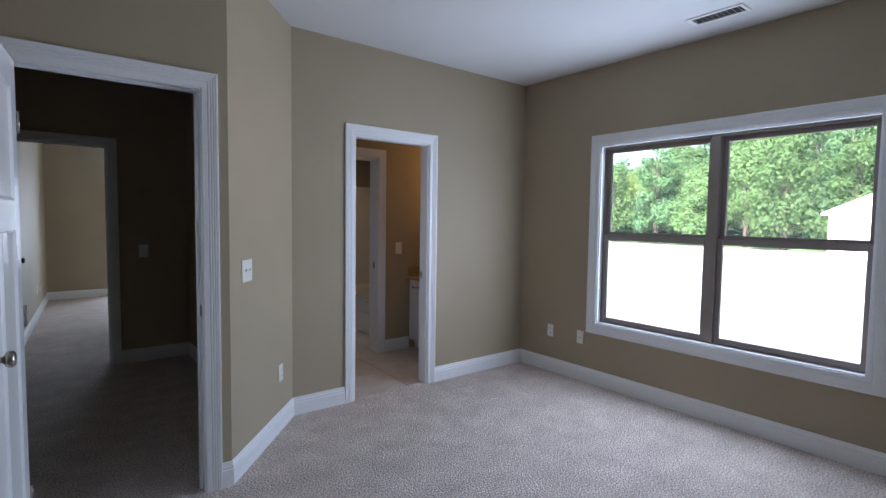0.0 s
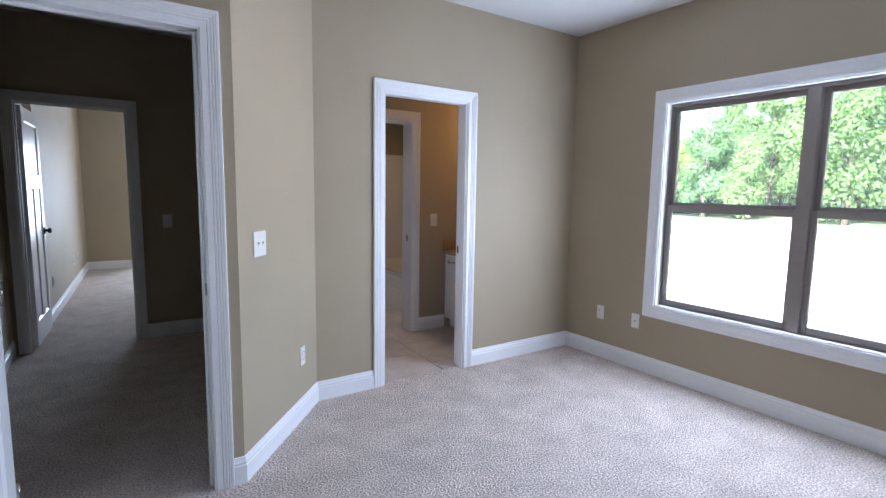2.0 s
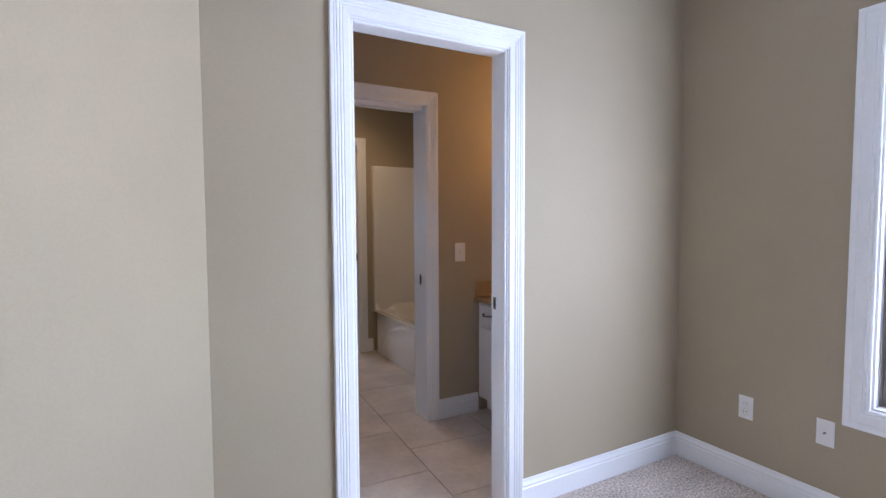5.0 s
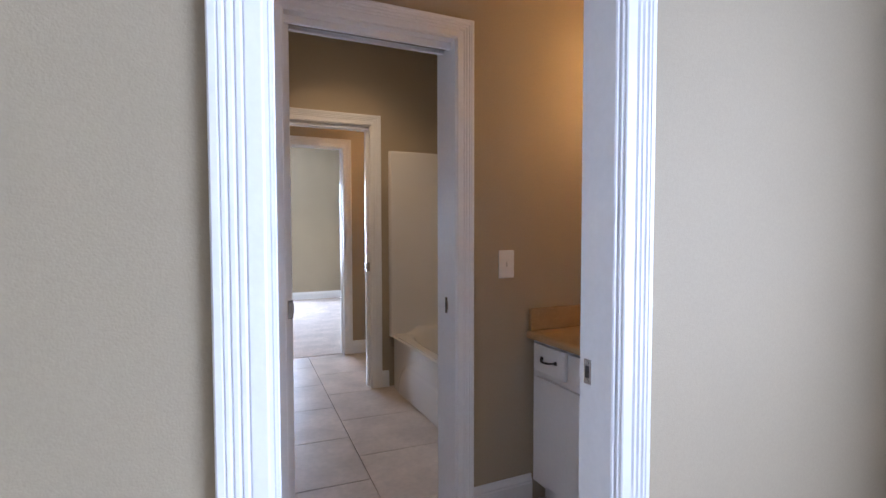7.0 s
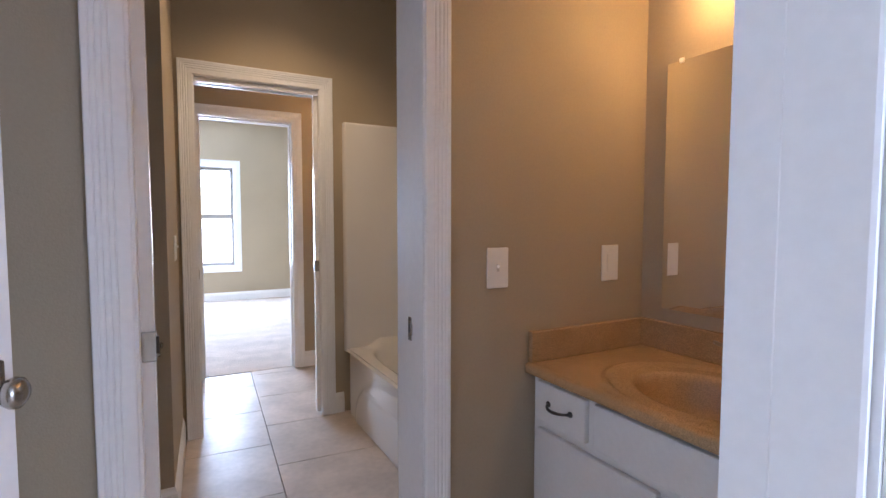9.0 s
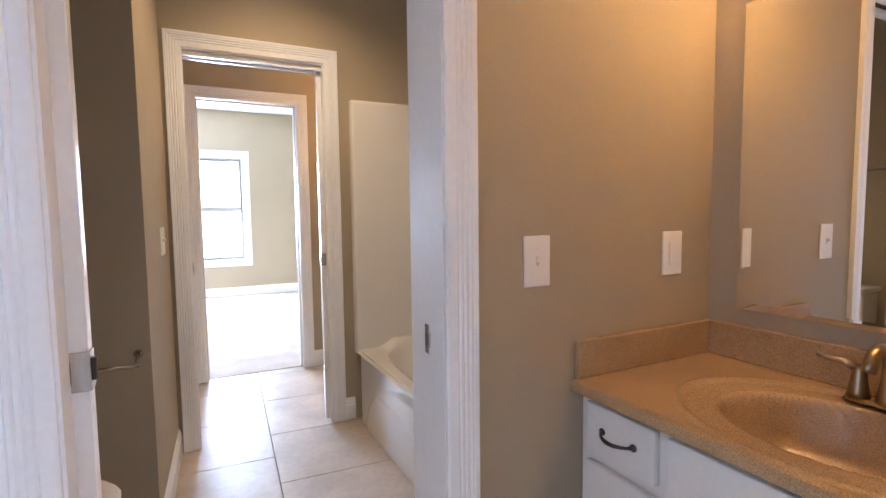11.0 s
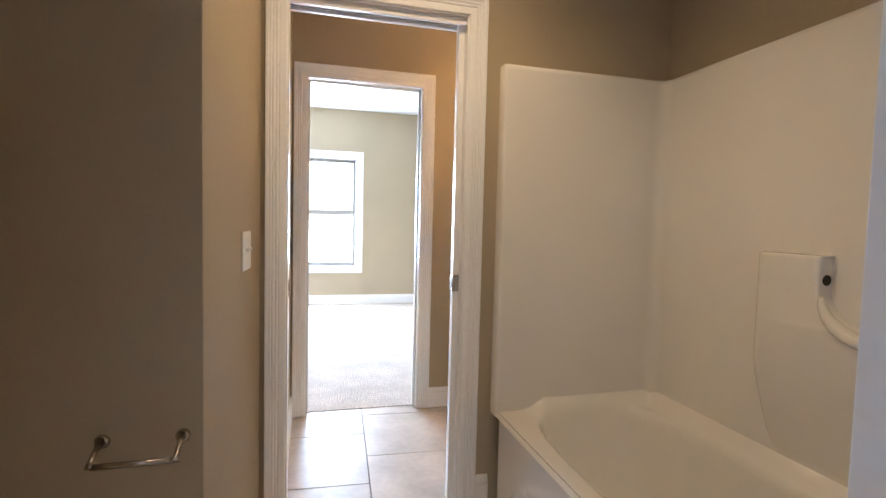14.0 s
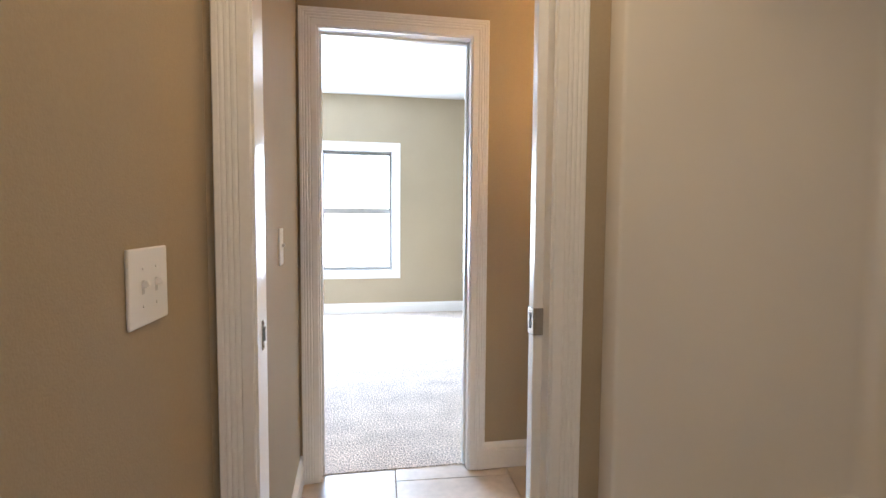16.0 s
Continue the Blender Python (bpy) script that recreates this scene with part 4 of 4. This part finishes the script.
def tree_kind(seed, mat, high, wide):
    """A tree with tapered trunk, limbs and a crown of many small leaf clumps."""
    r = random.Random(seed)
    t = thing("tree", pose(0, 0, -0.5), "tall broad-leaved tree at the edge of the woods", "tree", group="trees of the wooded hillside")
    bm = tube([(0, 0, -0.6), (r.uniform(-.1, .1), r.uniform(-.1, .1), high * 0.3), (r.uniform(-.3, .3), r.uniform(-.3, .3), high * 0.65), (r.uniform(-.4, .4), 0, high * 0.93)], [0.24, 0.18, 0.11, 0.03], 7)
    blobs = []
    for i in range(26):
        a, h = r.uniform(0, 6.28), r.uniform(0.18, 1.0)
        reach = wide * (1.15 - h) ** 0.55 * r.uniform(0.35, 0.95)
        c = Vector((math.cos(a) * reach, math.sin(a) * reach, high * h))
        blobs.append((c, r.uniform(0.7, 1.35) * wide * 0.36))
        tube([(0, 0, high * max(0.12, h - 0.2)), c * 0.55 + Vector((0, 0, high * h * 0.42)), c], [0.07, 0.045, 0.015], 5, bm)
    part("trunk", bm, BARK, t)
    verts, faces = [], []
    for c, rad in blobs:
        for k in range(230):
            d = Vector((r.gauss(0, 1), r.gauss(0, 1), r.gauss(0, 0.8)))
            d = d.normalized() * rad * r.uniform(0.55, 1.08)
            p = c + d
            n = (d.normalized() + Vector((r.uniform(-.7, .7), r.uniform(-.7, .7), r.uniform(-.2, .9)))).normalized()
            s = n.orthogonal().normalized()
            q = n.cross(s)
            w = r.uniform(0.07, 0.17)
            base = len(verts)
            turn = r.uniform(0, 6.28)
            for m in range(5):
                aa = turn + 6.283 * m / 5
                rr = w * r.uniform(0.6, 1.2)
                verts.append(p + s * rr * math.cos(aa) + q * rr * math.sin(aa) + n * r.uniform(-0.05, 0.05))
            faces.append(tuple(range(base, base + 5)))
    mesh = bpy.data.meshes.new("crown")
    mesh.from_pydata(verts, [], faces)
    mesh.materials.append(mat)
    crown = new("crown", mesh)
    crown.parent = t
    return t


kinds = [tree_kind(11, LEAVES[0], 8.5, 2.9), tree_kind(12, LEAVES[1], 7.0, 3.0), tree_kind(13, LEAVES[2], 9.5, 2.7), tree_kind(14, LEAVES[0], 10.0, 3.1)]


def hill(x, y):
    """Height of the hillside behind the yard: it climbs away from the house and towards -y."""
    d = x - 52 - 0.10 * (y - 10)
    if d < 0:
        return -1.1
    side = 0.03 + 0.33 * min(1, max(0, (34 - y) / 34))
    return -1.1 + side * d * min(1.0, d / 10)


bm = bmesh.new()
NXH, NYH = 40, 50
grid = [[bm.verts.new((50 + 130 * i / NXH, -110 + 270 * j / NYH, hill(50 + 130 * i / NXH, -110 + 270 * j / NYH) - (0.3 if i == 0 else 0.0))) for j in range(NYH + 1)] for i in range(NXH + 1)]
for i in range(NXH):
    for j in range(NYH):
        bm.faces.new((grid[i][j], grid[i + 1][j], grid[i + 1][j + 1], grid[i][j + 1])).smooth = True
structure("hillside", bm, HILL, "green wooded hillside beyond the yard", "ground")
first = set(kinds)
for row in range(9):
    x = 53.5 + row * 4.6
    y = -26 + rng.uniform(0, 3) - row * 1.5
    while y < 66 + row * 5:
        xx = x + rng.uniform(-1.6, 1.6) + 0.10 * (y - 10)
        k = rng.choice(kinds)
        s = rng.uniform(0.85, 1.32)
        m = pose(xx, y, hill(xx, y) - 0.05, 0, 0, rng.uniform(0, 360))
        if k in first:
            first.discard(k)
            k.matrix_world = m
        else:
            c = copy_thing(k, m)
            c.scale = (s, s, s * rng.uniform(0.9, 1.15))
        y += rng.uniform(3.2, 5.2)

house = thing("neighbour_house", pose(46, 10.4, -1.1), "white sided house with a low gable beyond the yard", "house")
# gable end looks towards the window; the ridge runs along x
EAVE, RIDGE, HALF = 3.34, 6.44, 6.5
bm = bmesh.new()
prof = [(1.0, 0), (1.0, EAVE), (-HALF + 1, RIDGE), (1 - 2 * HALF, EAVE), (1 - 2 * HALF, 0)]
f, b = [bm.verts.new((0, y, z)) for y, z in prof], [bm.verts.new((12, y, z)) for y, z in prof]
bm.faces.new(f), bm.faces.new(b[::-1])
for i in range(5):
    bm.faces.new((f[i], f[(i + 1) % 5], b[(i + 1) % 5], b[i]))
part("wall", bm, SIDING, house)
bm = bmesh.new()
for s in (0, 1):
    ya, yb = ((1.4, 1 - HALF) if not s else (1 - HALF, 0.6 - 2 * HALF))
    za, zb = ((EAVE - 0.16, RIDGE + 0.02) if not s else (RIDGE + 0.02, EAVE - 0.16))
    v = [bm.verts.new(p) for p in ((-0.35, ya, za), (12.3, ya, za), (12.3, yb, zb), (-0.35, yb, zb), (-0.35, ya, za + 0.18), (12.3, ya, za + 0.18), (12.3, yb, zb + 0.18), (-0.35, yb, zb + 0.18))]
    for q in ((0, 1, 2, 3), (4, 7, 6, 5), (0, 4, 5, 1), (1, 5, 6, 2), (2, 6, 7, 3), (3, 7, 4, 0)):
        bm.faces.new([v[i] for i in q])
part("roof", bm, SIDING, house, "white trimmed roof edge")
z = 0.2
while z < RIDGE - 0.4:
    y1 = 1.0 if z < EAVE else 1.0 - (z - EAVE) * HALF / (RIDGE - EAVE)
    y0 = 2 * (1 - HALF) - y1
    part("siding_board", soft_box(-0.025, -0.001, y0 + 0.02, y1 - 0.02, z, z + 0.19, 0.006, 1), SIDING, house)
    z += 0.2

# ---- floor tiles ----
floor_bed = bpy.data.objects["floor_tile_bed"]
made = {}
SIZE, GAP = 0.545, 0.004
# the tiles are laid a few degrees askew of the doorways
LAY = Matrix.Translation((2.365, 5.607, 0)) @ Matrix.Rotation(math.atan(-0.055), 4, "Z") @ Matrix.Translation((-2.365, -5.607, 0))


def tile(x0, x1, y0, y1):
    key = (round(x1 - x0, 4), round(y1 - y0, 4))
    if key not in made:
        w, h = key
        b = box(bmesh.new(), 0, w, 0, h, -0.0138, 0.0)
        bmesh.ops.bevel(b, geom=[e for e in b.edges if all(v.co.z > -0.001 for v in e.verts)], offset=0.0015, segments=1, affect="EDGES")
        mesh = bpy.data.meshes.new("tile")
        bmesh.ops.recalc_face_normals(b, faces=b.faces[:])
        b.to_mesh(mesh)
        b.free()
        mesh.materials.append(TILE)
        made[key] = mesh
    ob = new("tile", made[key])
    ob.matrix_world = LAY @ Matrix.Translation((x0, y0, -0.004))
    ob.parent = floor_bed


for cx in range(-3, 3):
    xa = max(2.365 + cx * SIZE, 1.02)
    xb = min(2.365 + (cx + 1) * SIZE, 3.50)
    start = 5.607 if cx % 2 == 0 else 5.607 + SIZE / 2
    for k in range(-5, 6):
        ya, yb = max(start + k * SIZE, 3.14), min(start + (k + 1) * SIZE, 7.45)
        if yb - ya > 0.03 and xb - xa > 0.03:
            tile(xa + GAP / 2, xb - GAP / 2, ya + GAP / 2, yb - GAP / 2)
